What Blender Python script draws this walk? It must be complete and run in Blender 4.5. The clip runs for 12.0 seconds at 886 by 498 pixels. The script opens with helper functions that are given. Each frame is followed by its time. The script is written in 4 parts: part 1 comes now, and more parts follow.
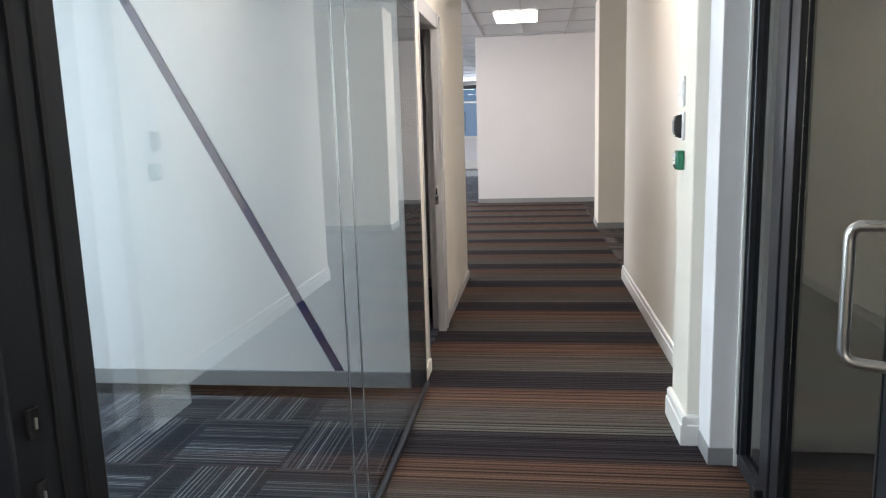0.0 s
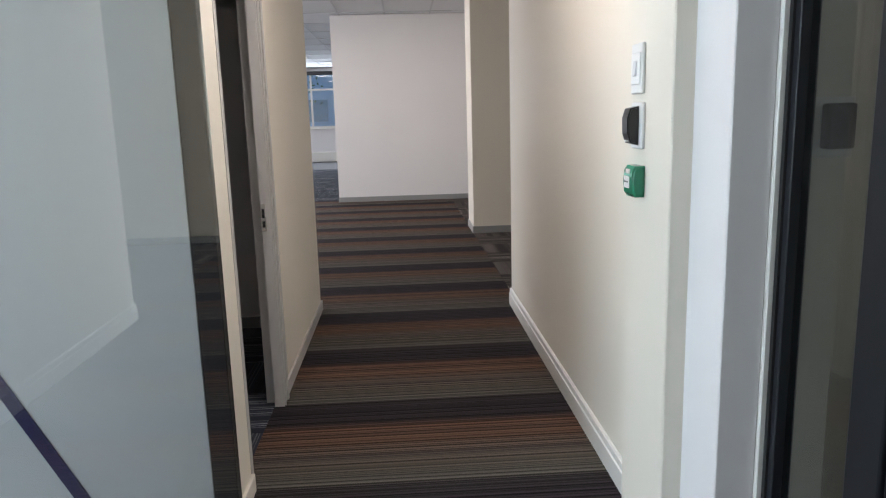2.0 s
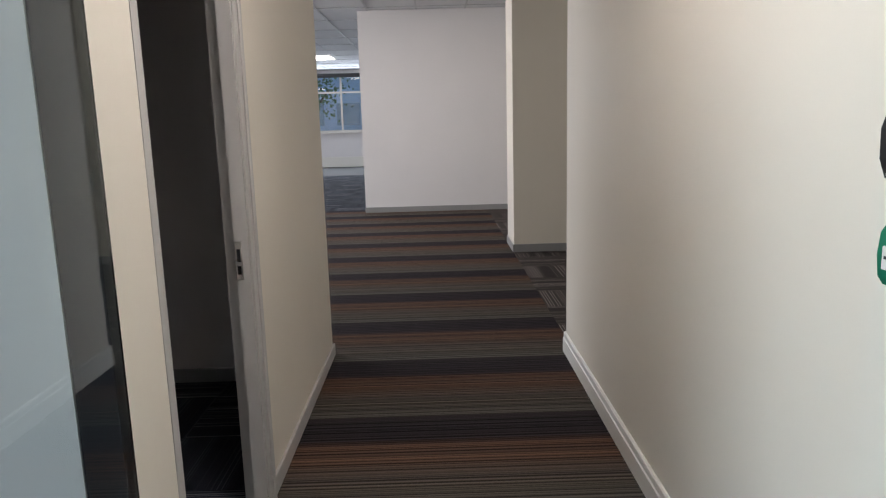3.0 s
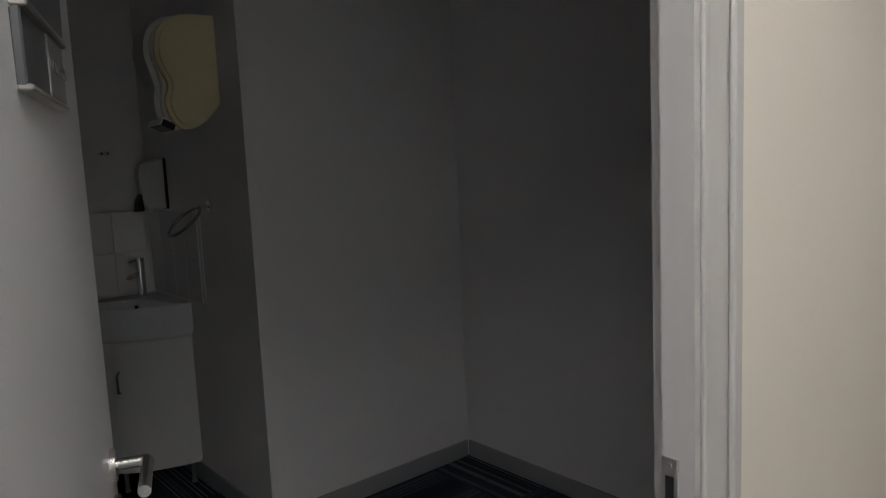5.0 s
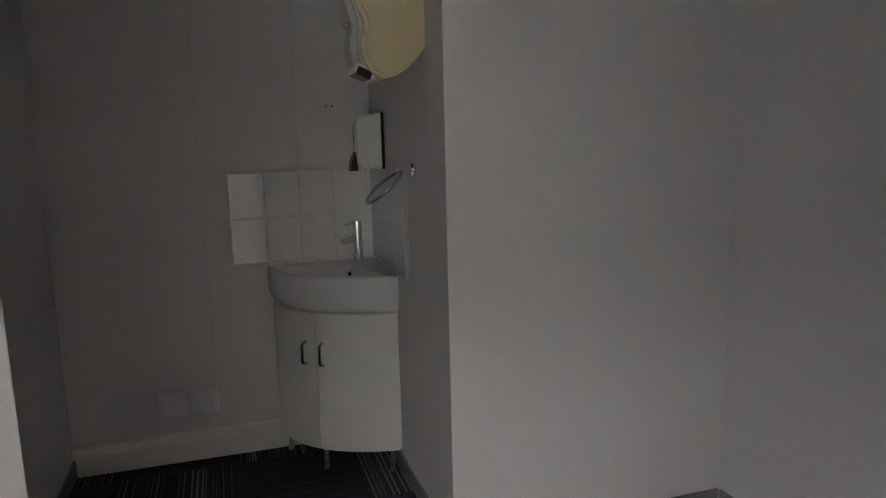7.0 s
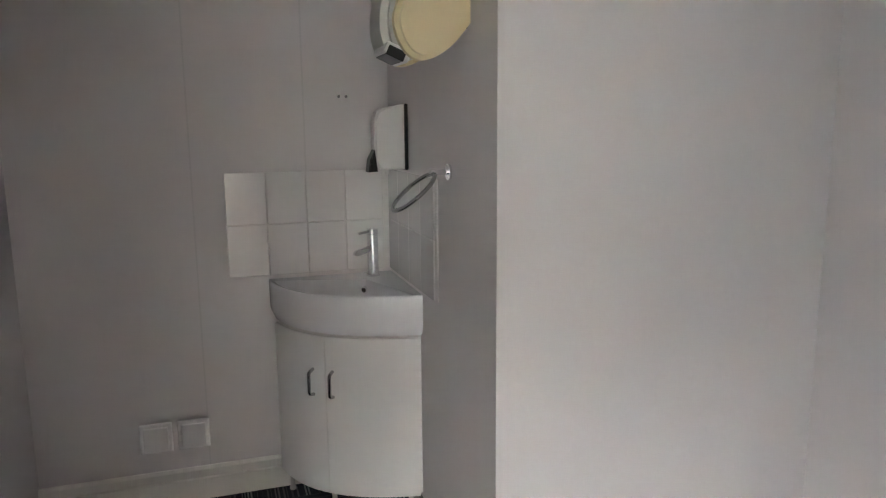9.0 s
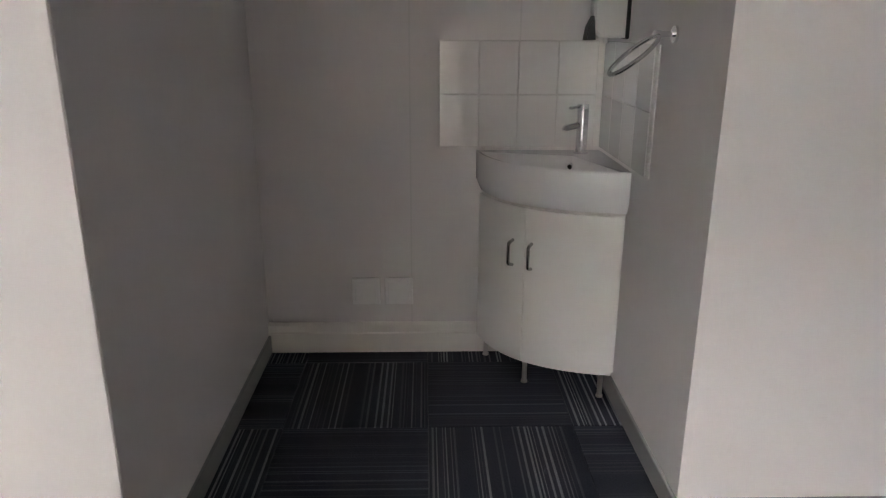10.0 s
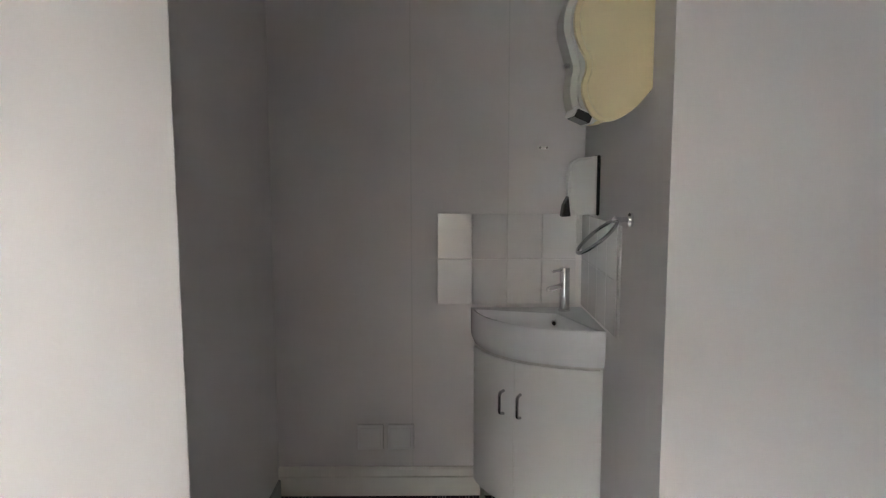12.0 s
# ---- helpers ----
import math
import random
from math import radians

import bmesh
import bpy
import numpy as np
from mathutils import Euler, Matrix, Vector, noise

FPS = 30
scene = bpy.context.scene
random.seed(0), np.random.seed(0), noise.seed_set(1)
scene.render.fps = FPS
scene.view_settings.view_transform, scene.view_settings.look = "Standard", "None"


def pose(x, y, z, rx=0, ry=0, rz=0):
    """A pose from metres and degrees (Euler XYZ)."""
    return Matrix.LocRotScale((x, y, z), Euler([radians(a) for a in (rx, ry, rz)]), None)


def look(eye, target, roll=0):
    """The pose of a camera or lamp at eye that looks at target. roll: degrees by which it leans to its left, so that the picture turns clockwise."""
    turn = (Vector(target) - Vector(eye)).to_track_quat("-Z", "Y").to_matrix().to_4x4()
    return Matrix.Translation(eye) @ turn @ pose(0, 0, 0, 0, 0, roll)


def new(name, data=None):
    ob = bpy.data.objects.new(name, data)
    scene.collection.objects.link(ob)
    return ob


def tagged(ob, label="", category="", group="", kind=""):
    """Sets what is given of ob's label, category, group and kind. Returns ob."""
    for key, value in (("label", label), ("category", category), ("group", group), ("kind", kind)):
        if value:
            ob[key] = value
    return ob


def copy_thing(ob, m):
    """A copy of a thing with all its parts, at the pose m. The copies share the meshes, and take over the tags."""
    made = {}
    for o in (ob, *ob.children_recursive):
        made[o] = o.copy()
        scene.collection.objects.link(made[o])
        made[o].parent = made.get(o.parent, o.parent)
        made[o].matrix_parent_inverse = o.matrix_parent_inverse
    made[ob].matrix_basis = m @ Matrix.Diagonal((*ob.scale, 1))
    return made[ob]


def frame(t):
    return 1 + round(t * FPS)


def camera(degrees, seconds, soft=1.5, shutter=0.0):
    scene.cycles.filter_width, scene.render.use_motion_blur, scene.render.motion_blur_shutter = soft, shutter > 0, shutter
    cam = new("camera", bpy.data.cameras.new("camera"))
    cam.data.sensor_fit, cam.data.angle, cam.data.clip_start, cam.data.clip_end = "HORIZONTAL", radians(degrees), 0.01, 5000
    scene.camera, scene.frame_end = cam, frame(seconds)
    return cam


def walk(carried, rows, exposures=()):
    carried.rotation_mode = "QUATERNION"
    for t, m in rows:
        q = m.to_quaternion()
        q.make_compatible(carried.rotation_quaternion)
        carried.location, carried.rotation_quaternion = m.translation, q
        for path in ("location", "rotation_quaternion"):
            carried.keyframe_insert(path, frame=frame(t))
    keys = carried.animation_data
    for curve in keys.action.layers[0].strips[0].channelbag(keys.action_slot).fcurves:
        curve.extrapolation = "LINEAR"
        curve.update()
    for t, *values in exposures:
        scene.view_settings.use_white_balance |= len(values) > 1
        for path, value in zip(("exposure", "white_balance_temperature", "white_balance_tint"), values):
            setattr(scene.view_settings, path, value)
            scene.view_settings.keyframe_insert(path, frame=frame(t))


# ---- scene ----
cam = camera(63.9, 12.0, soft=1.2)
PATH = [
    (0, (0.651, -4.816, 1.394), (0.391, -2.86, 1.067), -1.7),
    (0.5, (0.672, -4.598, 1.393), (0.589, -2.632, 1.036), -1.7),
    (1, (0.671, -4.271, 1.405), (0.711, -2.309, 1.017), -1.3),
    (1.5, (0.61, -3.903, 1.421), (0.701, -1.94, 1.049), -1.5),
    (2, (0.652, -3.434, 1.426), (0.759, -1.471, 1.057), -1.6),
    (2.5, (0.665, -2.914, 1.416), (0.757, -0.949, 1.052), -1.7),
    (2.7, (0.667, -2.719, 1.428), (0.736, -0.753, 1.067), -1.6),
    (4.3, (0.64, -1.313, 1.438), (-0.287, 0.443, 1.193), -3.6),
    (4.5, (0.605, -1.154, 1.461), (-0.584, 0.434, 1.204), -3.7),
    (4.6, (0.57, -1.064, 1.484), (-0.702, 0.457, 1.224), -3.1),
    (5, (0.477, -0.805, 1.438), (-1.034, 0.483, 1.195), -2.6),
    (5.5, (0.443, -0.618, 1.464), (-1.281, 0.372, 1.24), -2.9),
    (6, (0.415, -0.416, 1.475), (-1.454, 0.244, 1.214), -1.0),
    (6.3, (0.341, -0.335, 1.465), (-1.541, 0.255, 1.135), -0.8),
    (6.5, (0.271, -0.313, 1.448), (-1.613, 0.263, 1.103), -1.0),
    (7, (0.05, -0.269, 1.449), (-1.834, 0.31, 1.109), -1.4),
    (7.2, (0.01, -0.278, 1.403), (-1.876, 0.318, 1.107), -1.3),
    (8.8, (-0.392, -0.221, 1.455), (-2.219, 0.519, 1.117), -1.2),
    (9, (-0.387, -0.288, 1.435), (-2.262, 0.317, 1.094), -0.5),
    (9.5, (-0.375, -0.317, 1.407), (-2.32, -0.118, 0.984), -0.9),
    (10, (-0.381, -0.305, 1.314), (-2.29, -0.256, 0.72), 0.2),
    (10.5, (-0.363, -0.306, 1.348), (-2.247, -0.266, 0.677), 0.6),
    (11, (-0.369, -0.247, 1.432), (-2.329, -0.253, 1.032), -0.3),
    (11.5, (-0.29, -0.236, 1.476), (-2.271, -0.237, 1.202), -0.4),
    (12, (-0.093, -0.249, 1.481), (-2.079, -0.234, 1.244), -0.1),
]
walk(cam, [(t, look(eye, target, roll)) for t, eye, target, roll in PATH], exposures=[(0, 0.0, 6500, 12), (1.5, -0.1, 6450, 12), (2.5, -0.55, 6550, 13), (4.3, -0.42, 6150, 7), (5.0, -0.25, 6100, 8), (5.5, 0.1, 6250, 11), (6.5, 0.9, 6350, 12), (7.2, 1.5, 6300, 11), (8.8, 2.65, 6350, 11), (9.5, 2.58, 6300, 11), (10.0, 2.5, 6450, 13), (10.5, 2.7, 6450, 12), (11.0, 2.78, 6400, 12), (12.0, 2.45, 6300, 10)])

# world and large lights
world = bpy.data.worlds.new("world")
scene.world = world
world.use_nodes = True
sky = world.node_tree.nodes.new("ShaderNodeTexSky")
sky.sky_type, sky.sun_disc = 'NISHITA', False
sky.sun_elevation, sky.sun_rotation = radians(40), radians(250)
world.node_tree.links.new(sky.outputs[0], world.node_tree.nodes["Background"].inputs[0])
world.node_tree.nodes["Background"].inputs[1].default_value = 0.15


def daylight_area(eye, target, w, h, power, colour):
    d = bpy.data.lights.new("window_daylight", "AREA")
    d.shape, d.size, d.size_y, d.energy, d.color = 'RECTANGLE', w, h, power, colour
    o = new("window_daylight", d)
    o.matrix_world = look(eye, target)
    return o


daylight_area((-4.35, -3.0, 1.75), (0, -3.0, 1.4), 2.5, 1.6, 165, (0.74, 0.88, 1.0))
# added weak fill from the unseen lobby end, no known window there
daylight_area((1.15, -7.75, 1.7), (1.15, 0, 1.2), 1.9, 1.7, 18, (1.0, 0.97, 0.92))
daylight_area((-2.0, 20.8, 2.0), (-2.0, 0, 1.4), 7.0, 1.8, 330, (0.8, 0.89, 1.0))
# added fill from the unseen west side, brightens the office and far wall
daylight_area((-6.8, 6.0, 2.0), (0, 6.0, 1.2), 6.0, 1.8, 480, (0.92, 0.95, 1.0))

# ---------------------------------------------------------------- materials
def material(name, colour, rough=0.6, metal=0.0, grain=40.0, vary=0.06, stain=0.05, bump=0.1, spec=0.5, aniso=None):
    m = bpy.data.materials.new(name)
    m.use_nodes = True
    nt = m.node_tree
    b = nt.nodes["Principled BSDF"]
    co = nt.nodes.new("ShaderNodeTexCoord")
    src = co.outputs["Object"]
    if aniso:
        mp = nt.nodes.new("ShaderNodeMapping")
        mp.inputs["Scale"].default_value = aniso
        nt.links.new(src, mp.inputs["Vector"])
        src = mp.outputs[0]
    n1 = nt.nodes.new("ShaderNodeTexNoise")
    n1.inputs["Scale"].default_value, n1.inputs["Detail"].default_value = grain, 4
    n2 = nt.nodes.new("ShaderNodeTexNoise")
    n2.inputs["Scale"].default_value, n2.inputs["Detail"].default_value = 1.7, 3
    for n in (n1, n2):
        nt.links.new(src, n.inputs["Vector"])
    def scaled(sock, amount):
        a = nt.nodes.new("ShaderNodeMapRange")
        a.inputs["To Min"].default_value, a.inputs["To Max"].default_value = 1 - amount, 1 + amount
        nt.links.new(sock, a.inputs["Value"])
        return a.outputs[0]
    mul = nt.nodes.new("ShaderNodeMath")
    mul.operation = 'MULTIPLY'
    nt.links.new(scaled(n1.outputs[0], vary), mul.inputs[0])
    nt.links.new(scaled(n2.outputs[0], stain), mul.inputs[1])
    vm = nt.nodes.new("ShaderNodeVectorMath")
    vm.operation = 'SCALE'
    vm.inputs[0].default_value = colour
    nt.links.new(mul.outputs[0], vm.inputs["Scale"])
    nt.links.new(vm.outputs[0], b.inputs["Base Color"])
    rr = nt.nodes.new("ShaderNodeMapRange")
    rr.inputs["To Min"].default_value, rr.inputs["To Max"].default_value = rough * 0.85, min(1, rough * 1.15)
    nt.links.new(n2.outputs[0], rr.inputs["Value"])
    nt.links.new(rr.outputs[0], b.inputs["Roughness"])
    b.inputs["Metallic"].default_value = metal
    b.inputs["Specular IOR Level"].default_value = spec
    if bump:
        bp = nt.nodes.new("ShaderNodeBump")
        bp.inputs["Strength"].default_value, bp.inputs["Distance"].default_value = bump, 0.002
        nt.links.new(n1.outputs[0], bp.inputs["Height"])
        nt.links.new(bp.outputs[0], b.inputs["Normal"])
    return m


def glass_material(name, tint, rough=0.0):
    m = bpy.data.materials.new(name)
    m.use_nodes = True
    b = m.node_tree.nodes["Principled BSDF"]
    b.inputs["Base Color"].default_value = (*tint, 1)
    b.inputs["Transmission Weight"].default_value = 1.0
    b.inputs["Roughness"].default_value = rough
    b.inputs["IOR"].default_value = 1.5
    return m


def glow(name, colour, strength):
    m = bpy.data.materials.new(name)
    m.use_nodes = True
    b = m.node_tree.nodes["Principled BSDF"]
    b.inputs["Base Color"].default_value = (*colour, 1)
    b.inputs["Emission Color"].default_value = (*colour, 1)
    b.inputs["Emission Strength"].default_value = strength
    return m


def carpet_striped(name):
    """Broad dark, rust and grey bands across the corridor, each made of fine yarn lines."""
    m = bpy.data.materials.new(name)
    m.use_nodes = True
    nt = m.node_tree
    b = nt.nodes["Principled BSDF"]
    L = nt.links.new
    co = nt.nodes.new("ShaderNodeTexCoord")
    sep = nt.nodes.new("ShaderNodeSeparateXYZ")
    L(co.outputs["Object"], sep.inputs[0])
    def math_node(op, a, bv):
        n = nt.nodes.new("ShaderNodeMath")
        n.operation = op
        L(a, n.inputs[0]) if hasattr(a, "links") else setattr_value(n.inputs[0], a)
        L(bv, n.inputs[1]) if hasattr(bv, "links") else setattr_value(n.inputs[1], bv)
        return n.outputs[0]
    def setattr_value(sock, v):
        sock.default_value = v
    period = 0.845
    ph = math_node('DIVIDE', math_node('SUBTRACT', sep.outputs[1], 0.015 - 5 * period), period)
    fr = math_node('FRACT', ph, 0.0)
    wob = nt.nodes.new("ShaderNodeTexNoise")
    wob.noise_dimensions = '1D'
    wob.inputs["Scale"].default_value, wob.inputs["Detail"].default_value = 17.0, 2
    L(sep.outputs[1], wob.inputs["W"])
    fr2 = math_node('ADD', fr, math_node('MULTIPLY', math_node('SUBTRACT', wob.outputs[0], 0.5), 0.05))
    ramp = nt.nodes.new("ShaderNodeValToRGB")
    e = ramp.color_ramp.elements
    bands = [(0.0, (0.082, 0.074, 0.064)), (0.05, (0.098, 0.090, 0.078)), (0.12, (0.073, 0.063, 0.054)), (0.20, (0.096, 0.080, 0.065)),
             (0.28, (0.077, 0.062, 0.055)), (0.36, (0.096, 0.069, 0.056)), (0.42, (0.085, 0.053, 0.039)), (0.48, (0.124, 0.068, 0.046)),
             (0.55, (0.078, 0.047, 0.035)), (0.61, (0.112, 0.059, 0.040)), (0.665, (0.063, 0.038, 0.031)), (0.70, (0.029, 0.023, 0.026)),
             (0.84, (0.026, 0.021, 0.025)), (0.985, (0.031, 0.026, 0.027))]
    e[0].position, e[0].color = bands[0][0], (*bands[0][1], 1)
    e[1].position, e[1].color = bands[-1][0], (*bands[-1][1], 1)
    for p, c in bands[1:-1]:
        k = e.new(p)
        k.color = (*c, 1)
    L(fr2, ramp.inputs[0])
    # fine yarn lines running across the corridor
    lines = nt.nodes.new("ShaderNodeTexNoise")
    lines.noise_dimensions = '1D'
    lines.inputs["Scale"].default_value, lines.inputs["Detail"].default_value = 70.0, 1.0
    L(sep.outputs[1], lines.inputs["W"])
    lr = nt.nodes.new("ShaderNodeMapRange")
    lr.inputs["From Min"].default_value, lr.inputs["From Max"].default_value = 0.36, 0.62
    lr.inputs["To Min"].default_value, lr.inputs["To Max"].default_value = 0.34, 1.5
    L(lines.outputs[0], lr.inputs["Value"])
    mp = nt.nodes.new("ShaderNodeMapping")
    mp.inputs["Scale"].default_value = (60, 260, 60)
    L(co.outputs["Object"], mp.inputs[0])
    tuft = nt.nodes.new("ShaderNodeTexNoise")
    tuft.inputs["Scale"].default_value = 1.0
    L(mp.outputs[0], tuft.inputs["Vector"])
    tr = nt.nodes.new("ShaderNodeMapRange")
    tr.inputs["To Min"].default_value, tr.inputs["To Max"].default_value = 0.6, 1.4
    L(tuft.outputs[0], tr.inputs["Value"])
    vm = nt.nodes.new("ShaderNodeVectorMath")
    vm.operation = 'SCALE'
    L(ramp.outputs[0], vm.inputs[0])
    L(math_node('MULTIPLY', lr.outputs[0], tr.outputs[0]), vm.inputs["Scale"])
    L(vm.outputs[0], b.inputs["Base Color"])
    b.inputs["Roughness"].default_value = 0.95
    b.inputs["Specular IOR Level"].default_value = 0.1
    bp = nt.nodes.new("ShaderNodeBump")
    bp.inputs["Strength"].default_value, bp.inputs["Distance"].default_value = 0.6, 0.003
    L(math_node('ADD', lines.outputs[0], tuft.outputs[0]), bp.inputs["Height"])
    L(bp.outputs[0], b.inputs["Normal"])
    return m


def carpet_tile_material(name, dark, light, amount):
    """A carpet tile with irregular pale yarn lines along its own x axis."""
    m = bpy.data.materials.new(name)
    m.use_nodes = True
    nt = m.node_tree
    L = nt.links.new
    b = nt.nodes["Principled BSDF"]
    co = nt.nodes.new("ShaderNodeTexCoord")
    sep = nt.nodes.new("ShaderNodeSeparateXYZ")
    L(co.outputs["Object"], sep.inputs[0])
    info = nt.nodes.new("ShaderNodeObjectInfo")
    off = nt.nodes.new("ShaderNodeMath")
    off.operation = 'MULTIPLY_ADD'
    L(info.outputs["Random"], off.inputs[0])
    off.inputs[1].default_value = 37.0
    L(sep.outputs[1], off.inputs[2])
    fine = nt.nodes.new("ShaderNodeTexNoise")
    fine.noise_dimensions = '1D'
    fine.inputs["Scale"].default_value, fine.inputs["Detail"].default_value = 95.0, 0.3
    L(off.outputs[0], fine.inputs["W"])
    coarse = nt.nodes.new("ShaderNodeTexNoise")
    coarse.noise_dimensions = '1D'
    coarse.inputs["Scale"].default_value, coarse.inputs["Detail"].default_value = 7.0, 1.0
    L(off.outputs[0], coarse.inputs["W"])
    a = nt.nodes.new("ShaderNodeMapRange")
    a.inputs["From Min"].default_value, a.inputs["From Max"].default_value = 0.55, 0.61
    L(fine.outputs[0], a.inputs["Value"])
    c = nt.nodes.new("ShaderNodeMapRange")
    c.inputs["From Min"].default_value, c.inputs["From Max"].default_value = 0.38, 0.58
    c.inputs["To Max"].default_value = amount
    L(coarse.outputs[0], c.inputs["Value"])
    k = nt.nodes.new("ShaderNodeMath")
    k.operation = 'MULTIPLY'
    some = nt.nodes.new("ShaderNodeMapRange")
    some.inputs["From Min"].default_value, some.inputs["From Max"].default_value = 0.32, 0.48
    some.inputs["To Min"].default_value = 0.75
    L(info.outputs["Random"], some.inputs["Value"])
    both = nt.nodes.new("ShaderNodeMath")
    both.operation = 'MULTIPLY'
    L(c.outputs[0], both.inputs[0])
    L(some.outputs[0], both.inputs[1])
    L(a.outputs[0], k.inputs[0])
    L(both.outputs[0], k.inputs[1])
    mix = nt.nodes.new("ShaderNodeMix")
    mix.data_type = 'RGBA'
    mix.inputs[6].default_value, mix.inputs[7].default_value = (*dark, 1), (*light, 1)
    L(k.outputs[0], mix.inputs[0])
    tuft = nt.nodes.new("ShaderNodeTexNoise")
    tuft.inputs["Scale"].default_value, tuft.inputs["Detail"].default_value = 180.0, 2
    L(co.outputs["Object"], tuft.inputs["Vector"])
    tr = nt.nodes.new("ShaderNodeMapRange")
    tr.inputs["To Min"].default_value, tr.inputs["To Max"].default_value = 0.5, 1.5
    L(tuft.outputs[0], tr.inputs["Value"])
    band = nt.nodes.new("ShaderNodeMapRange")
    band.inputs["To Min"].default_value, band.inputs["To Max"].default_value = 0.6, 1.5
    L(coarse.outputs[0], band.inputs["Value"])
    k2 = nt.nodes.new("ShaderNodeMath")
    k2.operation = 'MULTIPLY'
    L(tr.outputs[0], k2.inputs[0])
    L(band.outputs[0], k2.inputs[1])
    vm = nt.nodes.new("ShaderNodeVectorMath")
    vm.operation = 'SCALE'
    L(mix.outputs[2], vm.inputs[0])
    L(k2.outputs[0], vm.inputs["Scale"])
    L(vm.outputs[0], b.inputs["Base Color"])
    b.inputs["Roughness"].default_value = 0.95
    b.inputs["Specular IOR Level"].default_value = 0.1
    bp = nt.nodes.new("ShaderNodeBump")
    bp.inputs["Strength"].default_value, bp.inputs["Distance"].default_value = 0.6, 0.003
    L(tuft.outputs[0], bp.inputs["Height"])
    L(bp.outputs[0], b.inputs["Normal"])
    return m


M_CREAM = material("cream_paint", (0.785, 0.73, 0.64), 0.55, grain=220, vary=0.015, stain=0.03, bump=0.08, spec=0.35)
M_WHITE = material("white_paint", (0.80, 0.775, 0.775), 0.55, grain=220, vary=0.015, stain=0.03, bump=0.08, spec=0.35)
M_GREY = material("grey_wall_paint", (0.785, 0.757, 0.752), 0.6, grain=220, vary=0.02, stain=0.05, bump=0.08, spec=0.3)
M_TRIM = material("gloss_trim_paint", (0.80, 0.78, 0.73), 0.35, grain=120, vary=0.015, stain=0.03, bump=0.03)
M_FRAME = material("grey_frame_paint", (0.50, 0.48, 0.465), 0.4, grain=120, vary=0.02, stain=0.04, bump=0.03)
M_VINYL = material("grey_vinyl_skirting", (0.30, 0.30, 0.30), 0.45, grain=90, vary=0.03, stain=0.06, bump=0.03)
M_CEIL = material("ceiling_tile", (0.72, 0.73, 0.75), 0.85, grain=300, vary=0.05, stain=0.03, bump=0.3)
M_GRID = material("ceiling_grid", (0.55, 0.56, 0.58), 0.5, grain=60, bump=0)
M_ALU = material("charcoal_aluminium", (0.028, 0.030, 0.036), 0.32, metal=0.35, grain=160, vary=0.08, stain=0.1, bump=0.03)
M_RUBBER = material("black_gasket", (0.012, 0.012, 0.013), 0.6, grain=100)
M_STEEL = material("brushed_steel", (0.62, 0.60, 0.57), 0.28, metal=1.0, grain=300, vary=0.06, stain=0.04, bump=0.04)
M_CHROME = material("chrome", (0.80, 0.80, 0.82), 0.08, metal=1.0, grain=30, vary=0.02, stain=0.03, bump=0)
M_RING = material("dull_chrome", (0.42, 0.42, 0.43), 0.12, metal=1.0, grain=30, vary=0.03, stain=0.03, bump=0)
M_DOOR = material("white_door_laminate", (0.68, 0.675, 0.675), 0.42, grain=260, vary=0.015, stain=0.035, bump=0.04)
M_CABINET = material("white_cabinet_laminate", (0.86, 0.85, 0.835), 0.35, grain=200, vary=0.01, stain=0.03, bump=0.02)
M_CERAMIC = material("white_ceramic", (0.86, 0.86, 0.88), 0.08, grain=20, vary=0.01, stain=0.02, bump=0)
M_TILE = material("white_glazed_tile", (0.83, 0.81, 0.80), 0.025, grain=9, vary=0.01, stain=0.02, bump=0.03, spec=0.85)
M_GROUT = material("grout", (0.80, 0.78, 0.76), 0.8, grain=150)
M_DRYER = material("cream_plastic", (0.79, 0.68, 0.43), 0.38, grain=120, vary=0.02, stain=0.05, bump=0.02)
M_CORE = material("dryer_front_plastic", (0.66, 0.645, 0.60), 0.35, grain=120, vary=0.02, stain=0.05, bump=0.02)
M_PLASTIC = material("white_plastic", (0.78, 0.77, 0.75), 0.32, grain=120, vary=0.015, stain=0.03, bump=0.02)
M_SOCKET = material("glossy_white_socket", (0.90, 0.89, 0.89), 0.12, grain=120, vary=0.01, stain=0.02, bump=0.01)
M_BLACK = material("black_plastic", (0.014, 0.014, 0.016), 0.3, grain=120, vary=0.05, bump=0.03)
M_GREEN = material("green_plastic", (0.012, 0.20, 0.11), 0.25, grain=120, vary=0.04, stain=0.08, bump=0.02)
M_SIGN = material("anodised_sign", (0.17, 0.175, 0.185), 0.34, metal=0.75, grain=200, vary=0.05, stain=0.05, bump=0.03, aniso=(1, 8, 1))
M_SIGN_FACE = material("sign_slider", (0.33, 0.32, 0.315), 0.4, metal=0.6, grain=200, vary=0.05, stain=0.05, bump=0.03)
M_STRIPE = material("navy_wall_stripe", (0.045, 0.04, 0.12), 0.5, grain=120, vary=0.05, stain=0.05, bump=0.02)
M_SEAM = material("seam_strip", (0.72, 0.70, 0.69), 0.6, grain=120, bump=0.02)
M_GLASS = glass_material("clear_glass", (0.85, 0.935, 0.92))
M_TINT = glass_material("tinted_glass", (0.41, 0.43, 0.42))
M_EDGE = glass_material("clear_glass_joint", (0.80, 0.88, 0.87), 0.35)
M_LAMP = glow("led_panel", (1.0, 0.935, 0.90), 12.0)
M_SKYCARD = glow("outdoor_backdrop", (0.26, 0.44, 0.72), 0.9)
M_CARPET = carpet_striped("striped_carpet")
